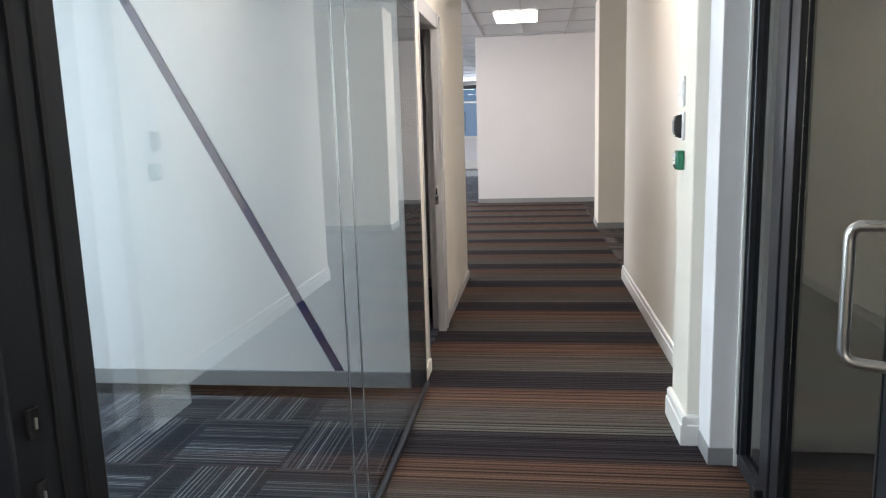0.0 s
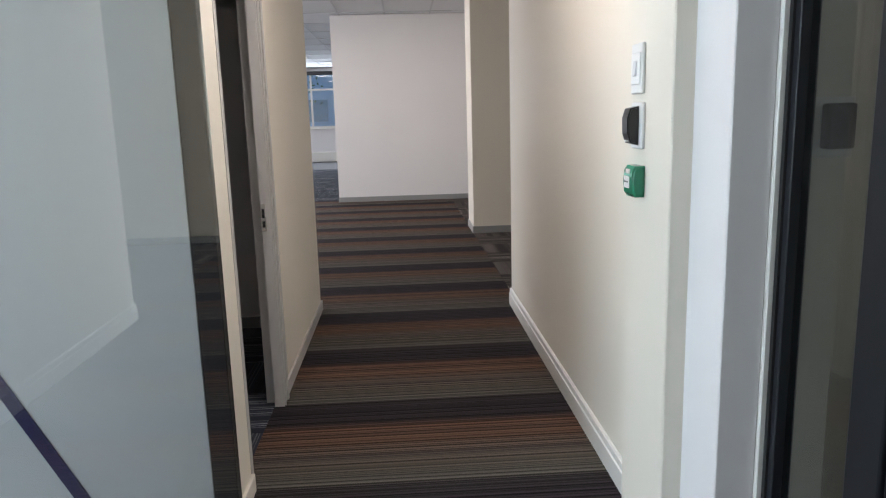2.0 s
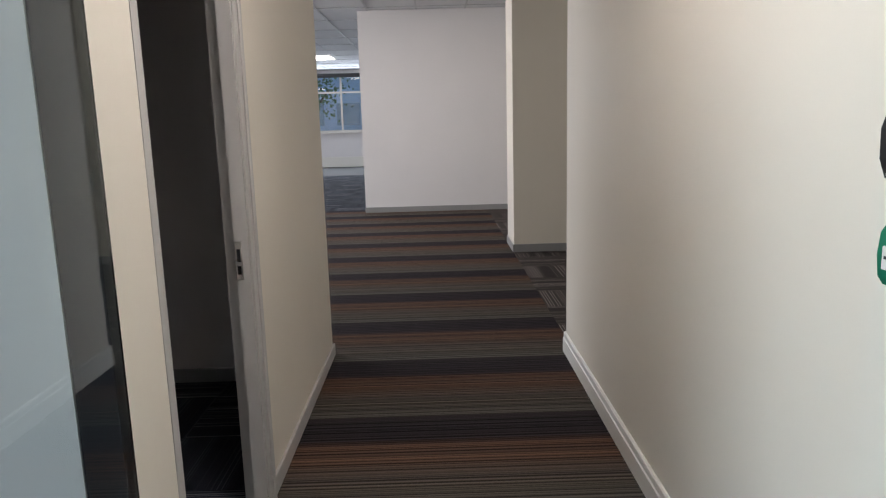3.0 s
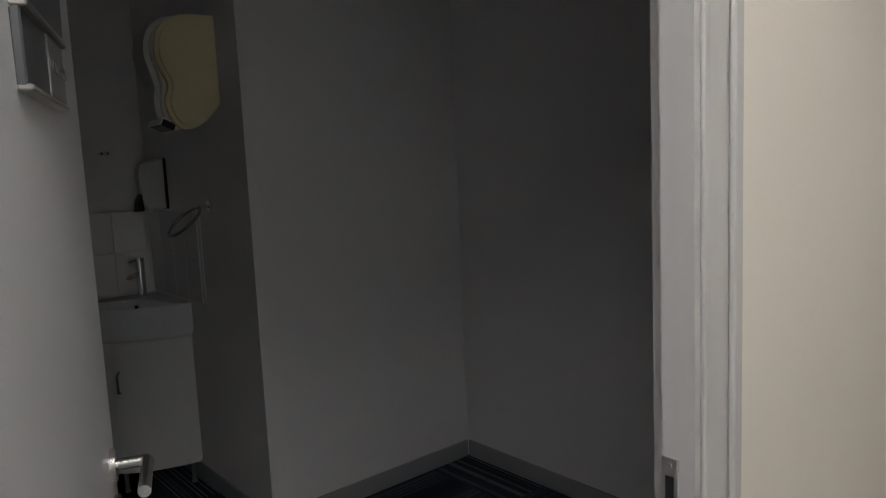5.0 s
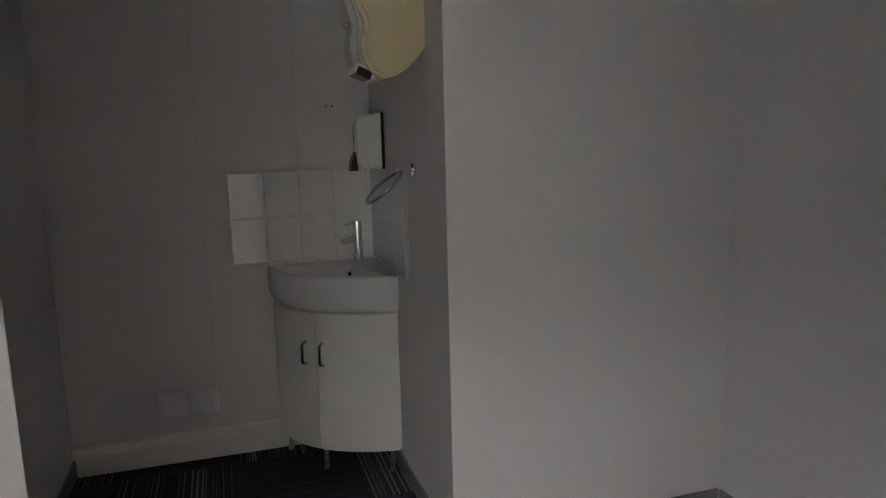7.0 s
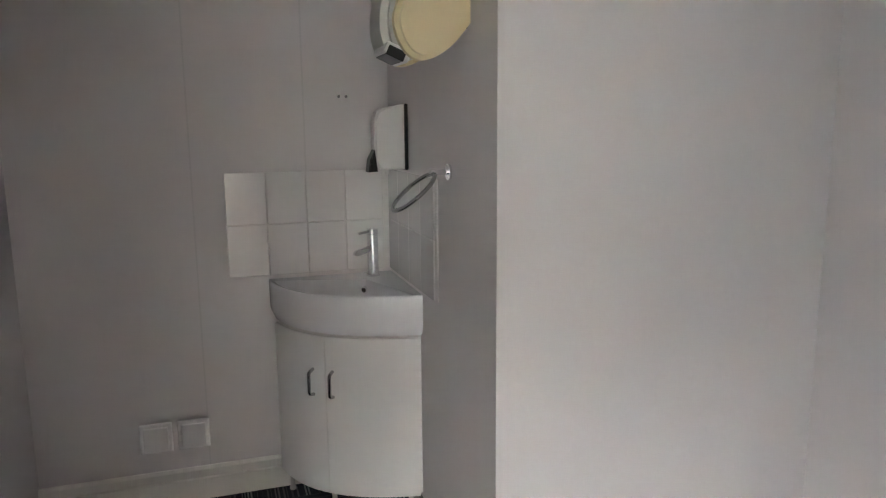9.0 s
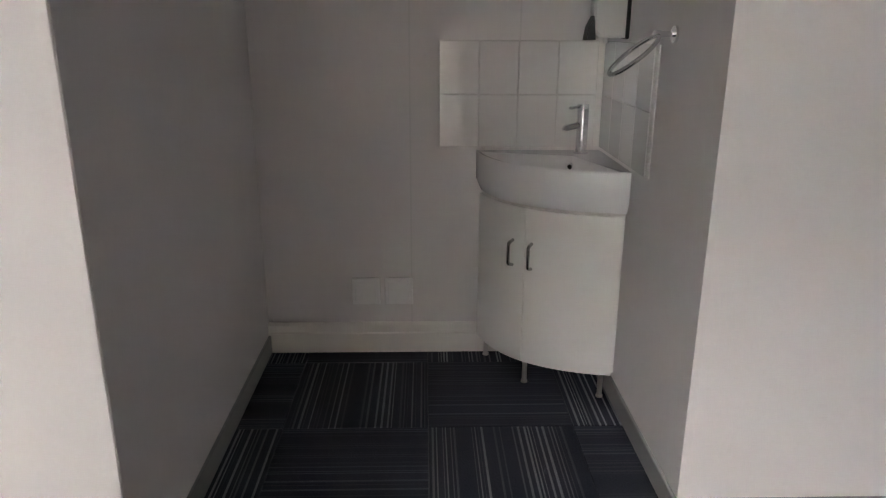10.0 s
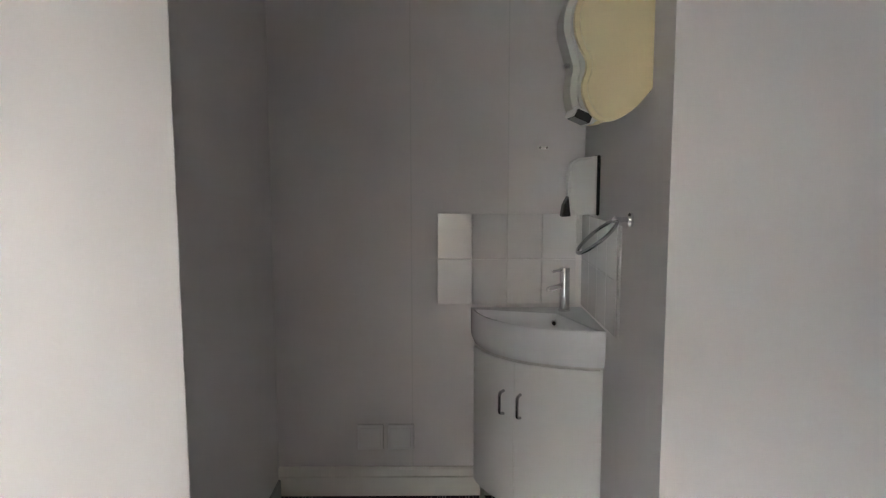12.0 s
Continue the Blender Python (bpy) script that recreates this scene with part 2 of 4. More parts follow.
M_TILE_NAVY = carpet_tile_material("navy_carpet_tile", (0.028, 0.032, 0.044), (0.22, 0.225, 0.24), 1.0)
M_TILE_PLAIN = carpet_tile_material("plain_navy_carpet_tile", (0.030, 0.034, 0.046), (0.085, 0.09, 0.105), 0.9)
M_TILE_BROWN = carpet_tile_material("brown_carpet_tile", (0.05, 0.042, 0.04), (0.22, 0.19, 0.17), 1.0)
M_SLAB = material("floor_slab", (0.10, 0.10, 0.10), 0.9, grain=60, vary=0.1, stain=0.1)
M_FACADE = material("pale_facade", (0.42, 0.60, 0.85), 0.7, grain=3, vary=0.06, stain=0.1)
M_PANE = material("dark_window_glass", (0.25, 0.38, 0.55), 0.15, grain=3, vary=0.2, stain=0.2, bump=0)
M_BARK = material("bark", (0.10, 0.075, 0.055), 0.9, grain=25, vary=0.3, stain=0.2)
M_TREE = material("outdoor_leaves", (0.14, 0.24, 0.13), 0.8, grain=20, vary=0.4, stain=0.3)

# ---------------------------------------------------------------- mesh helpers
def finish(bm, name, mat, smooth=False):
    me = bpy.data.meshes.new(name)
    bmesh.ops.recalc_face_normals(bm, faces=bm.faces)
    bm.to_mesh(me)
    bm.free()
    me.materials.append(mat)
    if smooth:
        me.shade_smooth()
        me.set_sharp_from_angle(angle=radians(38))
    return me


def part(name, bm, mat, parent=None, label="", smooth=False):
    ob = new(name, finish(bm, name, mat, smooth))
    if parent:
        ob.parent = parent
    if label:
        tagged(ob, label)
    return ob


def box(x0, x1, y0, y1, z0, z1, bevel=0.0, seg=1, bm=None):
    made = bm or bmesh.new()
    r = bmesh.ops.create_cube(made, size=1.0)
    bmesh.ops.transform(made, matrix=Matrix.Translation(((x0 + x1) / 2, (y0 + y1) / 2, (z0 + z1) / 2)) @ Matrix.Diagonal((x1 - x0, y1 - y0, z1 - z0, 1)), verts=r["verts"])
    if bevel:
        edges = {e for v in r["verts"] for e in v.link_edges}
        bmesh.ops.bevel(made, geom=list(edges), offset=bevel, segments=seg, affect='EDGES', profile=0.5)
    return made


def tube(points, radius, sides=14, closed=False):
    """A round bar along points."""
    bm = bmesh.new()
    pts = [Vector(p) for p in points]
    n = len(pts)
    rings = []
    up = None
    for i, p in enumerate(pts):
        a = pts[(i - 1) % n] if (closed or i) else p
        c = pts[(i + 1) % n] if (closed or i < n - 1) else p
        t = (c - a).normalized()
        if up is None:
            up = t.orthogonal().normalized()
        up = (up - t * up.dot(t)).normalized()
        side = t.cross(up)
        rings.append([bm.verts.new(p + radius * (math.cos(2 * math.pi * k / sides) * up + math.sin(2 * math.pi * k / sides) * side)) for k in range(sides)])
    for i in range(n if closed else n - 1):
        r0, r1 = rings[i], rings[(i + 1) % n]
        for k in range(sides):
            bm.faces.new((r0[k], r0[(k + 1) % sides], r1[(k + 1) % sides], r1[k]))
    if not closed:
        bm.faces.new(rings[0])
        bm.faces.new(rings[-1])
    return bm


def prism(outline, lo, hi, axis=2, bevel=0.0, seg=2):
    """An outline of (a, b) pushed from lo to hi along an axis (0: a,b = y,z; 1: x,z; 2: x,y)."""
    bm = bmesh.new()
    def at(a, b, c):
        return {0: (c, a, b), 1: (a, c, b), 2: (a, b, c)}[axis]
    v0 = [bm.verts.new(at(a, b, lo)) for a, b in outline]
    v1 = [bm.verts.new(at(a, b, hi)) for a, b in outline]
    n = len(outline)
    for i in range(n):
        bm.faces.new((v0[i], v0[(i + 1) % n], v1[(i + 1) % n], v1[i]))
    f0, f1 = bm.faces.new(v0), bm.faces.new(v1)
    if bevel:
        bmesh.ops.recalc_face_normals(bm, faces=bm.faces)
        bmesh.ops.bevel(bm, geom=list(set(f0.edges) | set(f1.edges)), offset=bevel, segments=seg, affect='EDGES')
    return bm


def structure(name, bm, mat, label, category, parent=None):
    return tagged(part(name, bm, mat, parent), label, category, kind="structure")


def empty(name, at, label, category, group="", kind=""):
    ob = new(name)
    ob.location = at
    return tagged(ob, label, category, group, kind)


def round_path(points, radius, steps=6):
    """Points with their inner corners rounded."""
    pts = [Vector(p) for p in points]
    out = [pts[0]]
    for a, b, c in zip(pts, pts[1:], pts[2:]):
        u, w = (a - b).normalized(), (c - b).normalized()
        p0, p1 = b + u * radius, b + w * radius
        for k in range(steps + 1):
            s = k / steps
            out.append((1 - s) ** 2 * p0 + 2 * s * (1 - s) * b + s * s * p1)
    out.append(pts[-1])
    return out


# ---------------------------------------------------------------- structure
HALL, OFFICE, WASH = 2.65, 3.10, 2.5
DOOR_TOP = 2.06
floor = structure("floor", box(-9, 9, -9, 22, -0.25, -0.008), M_SLAB, "carpeted office floor over a concrete slab", "floor")
structure("carpet_corridor", box(0.0, 1.5, -8, 1.85, -0.008, 0.0), M_CARPET, "brown and rust striped corridor carpet", "carpet")
structure("carpet_office", box(-4.0, 1.5, 1.85, 9.2, -0.008, 0.0), M_CARPET, "brown and rust striped office carpet", "carpet")

# corridor, left side
structure("wall_nib", box(-0.08, 0.02, -1.066, -0.827, 0, HALL), M_CREAM, "narrow cream painted wall beside the door", "wall")
structure("wall_corridor_left", box(-0.08, 0.0, 0.112, 1.834, 0, OFFICE, 0.004), M_CREAM, "cream painted corridor wall", "wall")
structure("wall_over_door", box(-0.08, 0.0, -0.827, 0.112, DOOR_TOP + 0.1, HALL), M_CREAM, "cream painted wall above the door", "wall")
structure("baseboard_corridor_left", box(0.0, 0.014, 0.113, 1.845, 0, 0.075, 0.003), M_FRAME, "grey skirting along the cream wall", "baseboard")
structure("baseboard_nib", box(0.02, 0.036, -1.064, -0.829, 0, 0.075, 0.003), M_CREAM, "painted skirting on the narrow wall", "baseboard")
# corridor, right side
structure("wall_corridor_right", box(1.45, 1.60, -1.42, 1.777, 0, HALL, 0.004), M_CREAM, "cream painted corridor wall", "wall")
structure("baseboard_corridor_right", prism([(1.45, 0), (1.432, 0), (1.432, 0.085), (1.437, 0.09), (1.437, 0.118), (1.443, 0.125), (1.45, 0.125)], -1.42, 1.79, 1), M_TRIM, "white stepped skirting along the cream wall", "baseboard")
structure("wall_pier", box(1.30, 1.60, -1.745, -1.42, 0, HALL, 0.004), M_CREAM, "cream painted pier with switches", "wall")
structure("baseboard_pier", prism([(1.30, 0), (1.272, 0), (1.272, 0.09), (1.278, 0.095), (1.278, 0.125), (1.286, 0.135), (1.30, 0.135)], -1.77, -1.405, 1), M_TRIM, "white stepped skirting round the pier", "baseboard")
structure("baseboard_pier_end", prism([(-1.745, 0), (-1.77, 0), (-1.77, 0.09), (-1.765, 0.095), (-1.765, 0.125), (-1.757, 0.135), (-1.745, 0.135)], 1.30, 1.352, 0), M_TRIM, "white stepped skirting on the pier end", "baseboard")
structure("wall_door_post", box(1.352, 1.446, -1.945, -1.745, 0, HALL, 0.003), M_WHITE, "white painted post beside the glass door", "wall")
structure("baseboard_door_post", box(1.346, 1.448, -1.951, -1.772, 0, 0.075, 0.002), M_VINYL, "grey skirting round the white post", "baseboard")
structure("wall_pier_back", box(1.60, 2.5, -1.80, -1.65, 0, HALL), M_CREAM, "cream painted wall behind the glass door", "wall")
# far end
structure("wall_far", box(-0.445, 3.2, 8.87, 9.05, 0, OFFICE), M_WHITE, "white painted wall at the corridor's end", "wall")
structure("baseboard_far", box(-0.452, 3.2, 8.855, 8.87, 0, 0.085, 0.003), M_VINYL, "grey skirting on the white wall", "baseboard")
structure("wall_column", box(1.503, 3.2, 5.13, 5.75, 0, OFFICE, 0.004), M_CREAM, "cream painted column at the corridor's end", "wall")
structure("baseboard_column", box(1.491, 3.2, 5.116, 5.76, 0, 0.085, 0.003), M_VINYL, "grey skirting round the column", "baseboard")
structure("wall_office_east", box(3.2, 3.35, 1.6, 9.05, 0, OFFICE), M_CREAM, "cream painted office wall", "wall")
structure("wall_office_south", box(1.60, 3.2, 1.627, 1.777, 0, OFFICE), M_CREAM, "cream painted office wall", "wall")
structure("wall_office_back", box(-7.0, -0.08, 1.66, 1.834, 0, OFFICE), M_CREAM, "cream painted office wall", "wall")
structure("wall_bulkhead", box(0.0, 1.60, 1.70, 1.78, HALL, OFFICE), M_WHITE, "white painted bulkhead over the corridor", "wall")
structure("wall_office_far_east", box(3.2, 3.35, 9.05, 21.0, 0, OFFICE), M_WHITE, "white painted office wall", "wall")
# office north wall with a band of windows
structure("wall_north_lower", box(-7, 3.35, 21.0, 21.2, 0, 1.12), M_WHITE, "white painted wall below the windows", "wall")
structure("wall_north_upper", box(-7, 3.35, 21.0, 21.2, 2.98, OFFICE), M_WHITE, "white painted wall above the windows", "wall")
structure("wall_north_side", box(1.5, 3.35, 21.0, 21.2, 1.12, 2.98), M_WHITE, "white painted wall beside the windows", "wall")
structure("baseboard_north", box(-7, 3.2, 20.97, 21.0, 0, 0.33, 0.01), M_TRIM, "white service trunking along the wall", "baseboard")
# unseen west wall, its gap only lets the added fill lamp through
structure("wall_office_west_lower", box(-7.15, -7.0, 1.6, 21.2, 0, 1.1), M_WHITE, "white painted wall below the windows", "wall")
structure("wall_office_west_upper", box(-7.15, -7.0, 1.6, 21.2, 2.9, OFFICE), M_WHITE, "white painted wall above the windows", "wall")
structure("wall_office_west_end", box(-7.15, -7.0, 9.5, 21.2, 1.1, 2.9), M_WHITE, "white painted wall beside the windows", "wall")
# the room behind the glass
structure("wall_room_back", box(-4.5, -0.05, -1.125, -0.975, 0, HALL), M_WHITE, "white painted wall behind the glass partition", "wall")
structure("baseboard_room_back", box(-4.5, -0.05, -1.138, -1.125, 0, 0.09, 0.003), M_VINYL, "grey skirting on the white wall", "baseboard")
structure("wall_stripe", prism([(-1.797, 2.62), (-1.744, 2.62), (-0.422, 0.093), (-0.475, 0.093)], -1.128, -1.124, 1), M_STRIPE, "dark navy diagonal stripe painted on the wall", "painted stripe")
structure("wall_room_west_lower", box(-4.65, -4.5, -8, -0.935, 0, 0.9), M_WHITE, "white painted wall below a window", "wall")
structure("wall_room_west_upper", box(-4.65, -4.5, -8, -0.935, 2.55, HALL), M_WHITE, "white painted wall above a window", "wall")
structure("wall_room_west_side", box(-4.65, -4.5, -1.7, -0.935, 0.9, 2.55), M_WHITE, "white painted wall beside a window", "wall")
structure("wall_room_west_end", box(-4.65, -4.5, -8, -5.5, 0.9, 2.55), M_WHITE, "white painted wall beside a window", "wall")
structure("wall_lobby_left", box(-0.08, 0.06, -8, -4.402, 0, HALL), M_CREAM, "cream painted lobby wall", "wall")
structure("wall_lobby_right", box(2.3, 2.45, -8, -1.80, 0, HALL), M_CREAM, "cream painted wall behind the glass door", "wall")
# added wall that blocks lobby light, so the space behind the door stays dim
structure("wall_lobby_cross", box(1.56, 2.3, -3.52, -3.38, 0, HALL), M_CREAM, "unseen added wall keeping lobby light out of the side space", "wall")
structure("baseboard_lobby_right", box(2.28, 2.3, -3.38, -1.80, 0, 0.12, 0.004), M_TRIM, "white skirting behind the glass door", "baseboard")
# unseen lobby end wall, left open for the added fill lamp
structure("wall_south_lower", box(-4.65, 2.45, -8.15, -8.0, 0, 0.8), M_CREAM, "unseen cream lobby wall below the added light opening", "wall")
structure("wall_south_upper", box(-4.65, 2.45, -8.15, -8.0, 2.55, HALL), M_CREAM, "unseen cream lobby wall above the added light opening", "wall")
structure("wall_south_side", box(-4.65, 0.15, -8.15, -8.0, 0.8, 2.55), M_CREAM, "unseen cream lobby wall beside the added light opening", "wall")
# washroom
structure("wall_wash_back", box(-3.3, -3.16, -0.975, 0.53, 0, WASH), M_GREY, "grey panelled washroom wall", "wall")
structure("wall_wash_right", box(-3.16, -2.03, 0.385, 0.53, 0, WASH), M_GREY, "grey painted washroom wall", "wall")
structure("wall_wash_pier", box(-2.18, -2.03, 0.53, 1.58, 0, WASH), M_GREY, "grey painted washroom wall", "wall")
structure("wall_wash_north", box(-2.03, -0.08, 1.44, 1.58, 0, WASH), M_GREY, "grey painted washroom wall", "wall")
structure("wall_wash_left", box(-3.16, -0.08, -0.975, -0.966, 0, WASH), M_GREY, "grey painted washroom wall", "wall")
structure("wall_wash_entry", box(-0.092, -0.08, 0.113, 1.44, 0, WASH), M_GREY, "grey painted washroom wall by the door", "wall")
structure("wall_wash_entry_top", box(-0.092, -0.08, -0.966, 0.113, DOOR_TOP + 0.1, WASH), M_GREY, "grey painted washroom wall above the door", "wall")
structure("baseboard_wash_back", prism([(-3.16, 0), (-3.136, 0), (-3.136, 0.085), (-3.142, 0.09), (-3.142, 0.12), (-3.15, 0.13), (-3.16, 0.13)], -0.966, 0.385, 1), M_TRIM, "cream stepped skirting on the back wall", "baseboard")
structure("baseboard_wash_left", box(-3.136, -0.095, -0.966, -0.954, 0, 0.08, 0.003), M_VINYL, "grey skirting on the washroom wall", "baseboard")
structure("baseboard_wash_right", box(-3.136, -2.018, 0.373, 0.385, 0, 0.08, 0.003), M_VINYL, "grey skirting on the washroom wall", "baseboard")
structure("baseboard_wash_pier", box(-2.03, -2.018, 0.385, 1.428, 0, 0.08, 0.003), M_VINYL, "grey skirting on the washroom wall", "baseboard")
structure("baseboard_wash_north", box(-2.018, -0.093, 1.428, 1.44, 0, 0.08, 0.003), M_VINYL, "grey skirting on the washroom wall", "baseboard")
for yy in (-0.363, 0.055):
    structure("trim_panel_seam", box(-3.16, -3.1575, yy - 0.003, yy + 0.003, 0.13, WASH), M_SEAM, "vertical cover strip between wall panels", "trim")
# ceilings
structure("ceiling_corridor", box(-4.65, 2.5, -8.15, 1.70, HALL, HALL + 0.1), M_WHITE, "white painted corridor ceiling", "ceiling")
structure("ceiling_wash", box(-3.3, -0.08, -0.975, 1.58, WASH, WASH + 0.1), M_WHITE, "white painted washroom ceiling", "ceiling")
cb = box(-7.15, 3.35, 1.6, 21.2, OFFICE + 0.008, OFFICE + 0.1)
structure("ceiling_office", cb, M_CEIL, "white tiled suspended office ceiling", "ceiling")
gb = bmesh.new()
for i in range(15):
    xx = -6.99 + 0.745 * i
    box(xx - 0.012, xx + 0.012, 1.78, 21.0, OFFICE - 0.004, OFFICE + 0.006, bm=gb)
for i in range(16):
    yy = 2.35 + 1.25 * i
    box(-7.0, 3.2, yy - 0.012, yy + 0.012, OFFICE - 0.002, OFFICE + 0.007, bm=gb)
structure("ceiling_grid", gb, M_GRID, "pale metal grid of the suspended ceiling", "ceiling grid")


# ---------------------------------------------------------------- openings and glazing
def washroom_door_frame():
    e = empty("door_frame", (0, 0, 0), "pale grey painted door frame with rebate", "door frame", kind="structure")
    far = [(0.014, 0.0), (0.014, 0.108), (0.0, 0.112), (-0.085, 0.112), (-0.085, 0.06), (-0.034, 0.06), (-0.034, 0.0)]
    near = [(0.022, -0.788), (0.022, -0.8265), (-0.085, -0.8265), (-0.085, -0.757), (-0.034, -0.757), (0.008, -0.777)]
    part("jamb", prism(far, 0, DOOR_TOP + 0.1, 2), M_FRAME, e)
    part("jamb", prism(near, 0, DOOR_TOP, 2), M_FRAME, e)
    part("bead", box(0.014, 0.021, 0.012, 0.026, 0, DOOR_TOP + 0.02, 0.003, 2), M_FRAME, e)
    part("bead", box(0.014, 0.024, 0.082, 0.108, 0, DOOR_TOP + 0.09, 0.005, 2), M_FRAME, e)
    part("head", box(-0.084, 0.012, -0.755, 0.0, DOOR_TOP, DOOR_TOP + 0.098, 0.003), M_FRAME, e)
    s = part("strike_plate", box(-0.033, -0.009, -0.003, 0.002, 0.90, 1.035, 0.001), M_STEEL, e, "brushed steel strike plate")
    part("latch_hole", box(-0.027, -0.015, -0.0042, -0.0028, 0.965, 1.01), M_BLACK, s)
    part("latch_hole", box(-0.027, -0.015, -0.0042, -0.0028, 0.92, 0.95), M_BLACK, s)
    for z in (0.908, 1.025):
        part("screw", tube([(-0.021, -0.002, z), (-0.021, -0.0045, z)], 0.004, 8), M_STEEL, s)


washroom_door_frame()


def washroom_door():
    """Built closed along +x from the hinge, its corridor face at +y, then swung open."""
    e = empty("door_washroom", (-0.06, -0.755, 0), "white laminate washroom door standing ajar", "door")
    W = 0.75
    part("leaf", box(0, W, -0.04, 0.0, 0.012, 2.045, 0.002, 2), M_DOOR, e)
    part("edge_band", box(W, W + 0.002, -0.038, -0.002, 0.014, 2.043), M_FRAME, e)
    for z in (0.25, 1.05, 1.8):
        part("hinge", tube([(-0.004, 0.006, z), (-0.004, 0.006, z + 0.1)], 0.007, 10), M_STEEL, e)
    for side, y0 in ((1, 0.0), (-1, -0.04)):
        h = part("lever_handle", tube(round_path([(W - 0.06, y0, 0.98), (W - 0.06, y0 + side * 0.055, 0.98), (W - 0.185, y0 + side * 0.055, 0.98)], 0.008, 5), 0.0095, 16), M_STEEL, e, "brushed steel lever handle", True)
        part("rose", tube([(W - 0.06, y0, 0.98), (W - 0.06, y0 + side * 0.009, 0.98)], 0.026, 28), M_STEEL, h, "", True)
        part("keyhole_rose", tube([(W - 0.06, y0, 0.905), (W - 0.06, y0 + side * 0.009, 0.905)], 0.024, 28), M_STEEL, h, "", True)
        part("thumb_turn", box(W - 0.066, W - 0.054, min(y0, y0 + side * 0.022), max(y0, y0 + side * 0.022), 0.893, 0.917, 0.003, 2), M_STEEL, h)
    # room sign with a sliding tell-tale
    x0, x1 = 0.285, 0.545
    arc = [(x0, 1.615), (x1 - 0.004, 1.615)]
    arc += [(x1 + 0.012 * math.sin(math.pi * k / 10), 1.615 + 0.21 * k / 10) for k in range(1, 10)]
    arc += [(x1 - 0.004, 1.825), (x0, 1.825)]
    sg = part("door_sign", prism(arc, 0.0, 0.014, 1, 0.003), M_SIGN, e, "grey metal door sign with sliding occupied panel")
    part("sign_rail", box(x0, x1 + 0.002, 0.0, 0.017, 1.607, 1.616, 0.002), M_STEEL, sg)
    part("sign_tray", box(x0, x1 - 0.012, 0.0, 0.010, 1.53, 1.607, 0.002), M_SIGN, sg)
    part("sign_lip", box(x0, x1 - 0.012, 0.0, 0.015, 1.526, 1.533, 0.002), M_STEEL, sg)
    part("sign_slider", box(x1 - 0.125, x1 - 0.014, 0.010, 0.0125, 1.534, 1.605, 0.0008), M_SIGN_FACE, sg)
    cu = bpy.data.curves.new("sign_lettering", "FONT")
    cu.body, cu.size, cu.extrude, cu.align_x, cu.align_y = "OCCUPIED", 0.0235, 0.0007, 'CENTER', 'CENTER'
    cu.materials.append(M_SIGN)
    for o in e.children_recursive:
        if o.type == 'MESH':
            o.data.transform(Matrix.Diagonal((1, -1, 1, 1)))
            o.data.flip_normals()
    tx = new("sign_lettering", cu)
    tx.parent = sg
    tx.matrix_basis = pose(x1 - 0.068, -0.0132, 1.570, 90, 0, 0)
    e.rotation_euler = (0, 0, radians(DOOR_SWING))
    return e


DOOR_SWING = 159.6
washroom_door()


def glass_partition():
    e = empty("glass_partition", (0.04, -2.5, 0), "frameless clear glass office partition with dark channel", "glass partition")
    e.location = (0, 0, 0)
    for y0, y1 in ((-4.40, -4.147), (-3.985, -2.6635), (-2.6565, -2.4935), (-2.4865, -1.088)):
        p = part("pane", box(0.035, 0.045, y0, y1, 0.02, HALL - 0.03), M_GLASS, e)
        p.visible_shadow = False
    for yy in (-2.66, -2.49):
        part("glass_joint", box(0.034, 0.046, yy - 0.002, yy + 0.002, 0.02, HALL - 0.03), M_EDGE, e, "polished glass edge joint")
    part("bottom_channel", box(0.026, 0.056, -3.985, -1.066, 0, 0.022, 0.002), M_ALU, e)
    part("top_channel", box(0.02, 0.06, -3.985, -1.066, HALL - 0.032, HALL - 0.001, 0.002), M_ALU, e)
    part("end_post", box(-0.048, 0.034, -1.124, -1.068, 0, HALL, 0.002), M_ALU, e, "charcoal aluminium end post")
    p = part("lead_post", box(-0.05, 0.075, -4.145, -3.985, 0, HALL, 0.004, 2), M_ALU, e, "charcoal aluminium post with latch plates")
    part("groove", box(0.072, 0.078, -4.075, -4.066, 0.02, HALL - 0.02), M_RUBBER, p)
    part("groove", box(0.072, 0.078, -4.035, -4.027, 0.02, HALL - 0.02), M_RUBBER, p)
    for z in (0.97, 1.06):
        k = part("latch_plate", box(0.074, 0.080, -4.120, -4.104, z, z + 0.036, 0.001), M_RUBBER, p)
        part("latch", box(0.078, 0.083, -4.114, -4.110, z + 0.010, z + 0.024, 0.001), M_STEEL, k)


glass_partition()


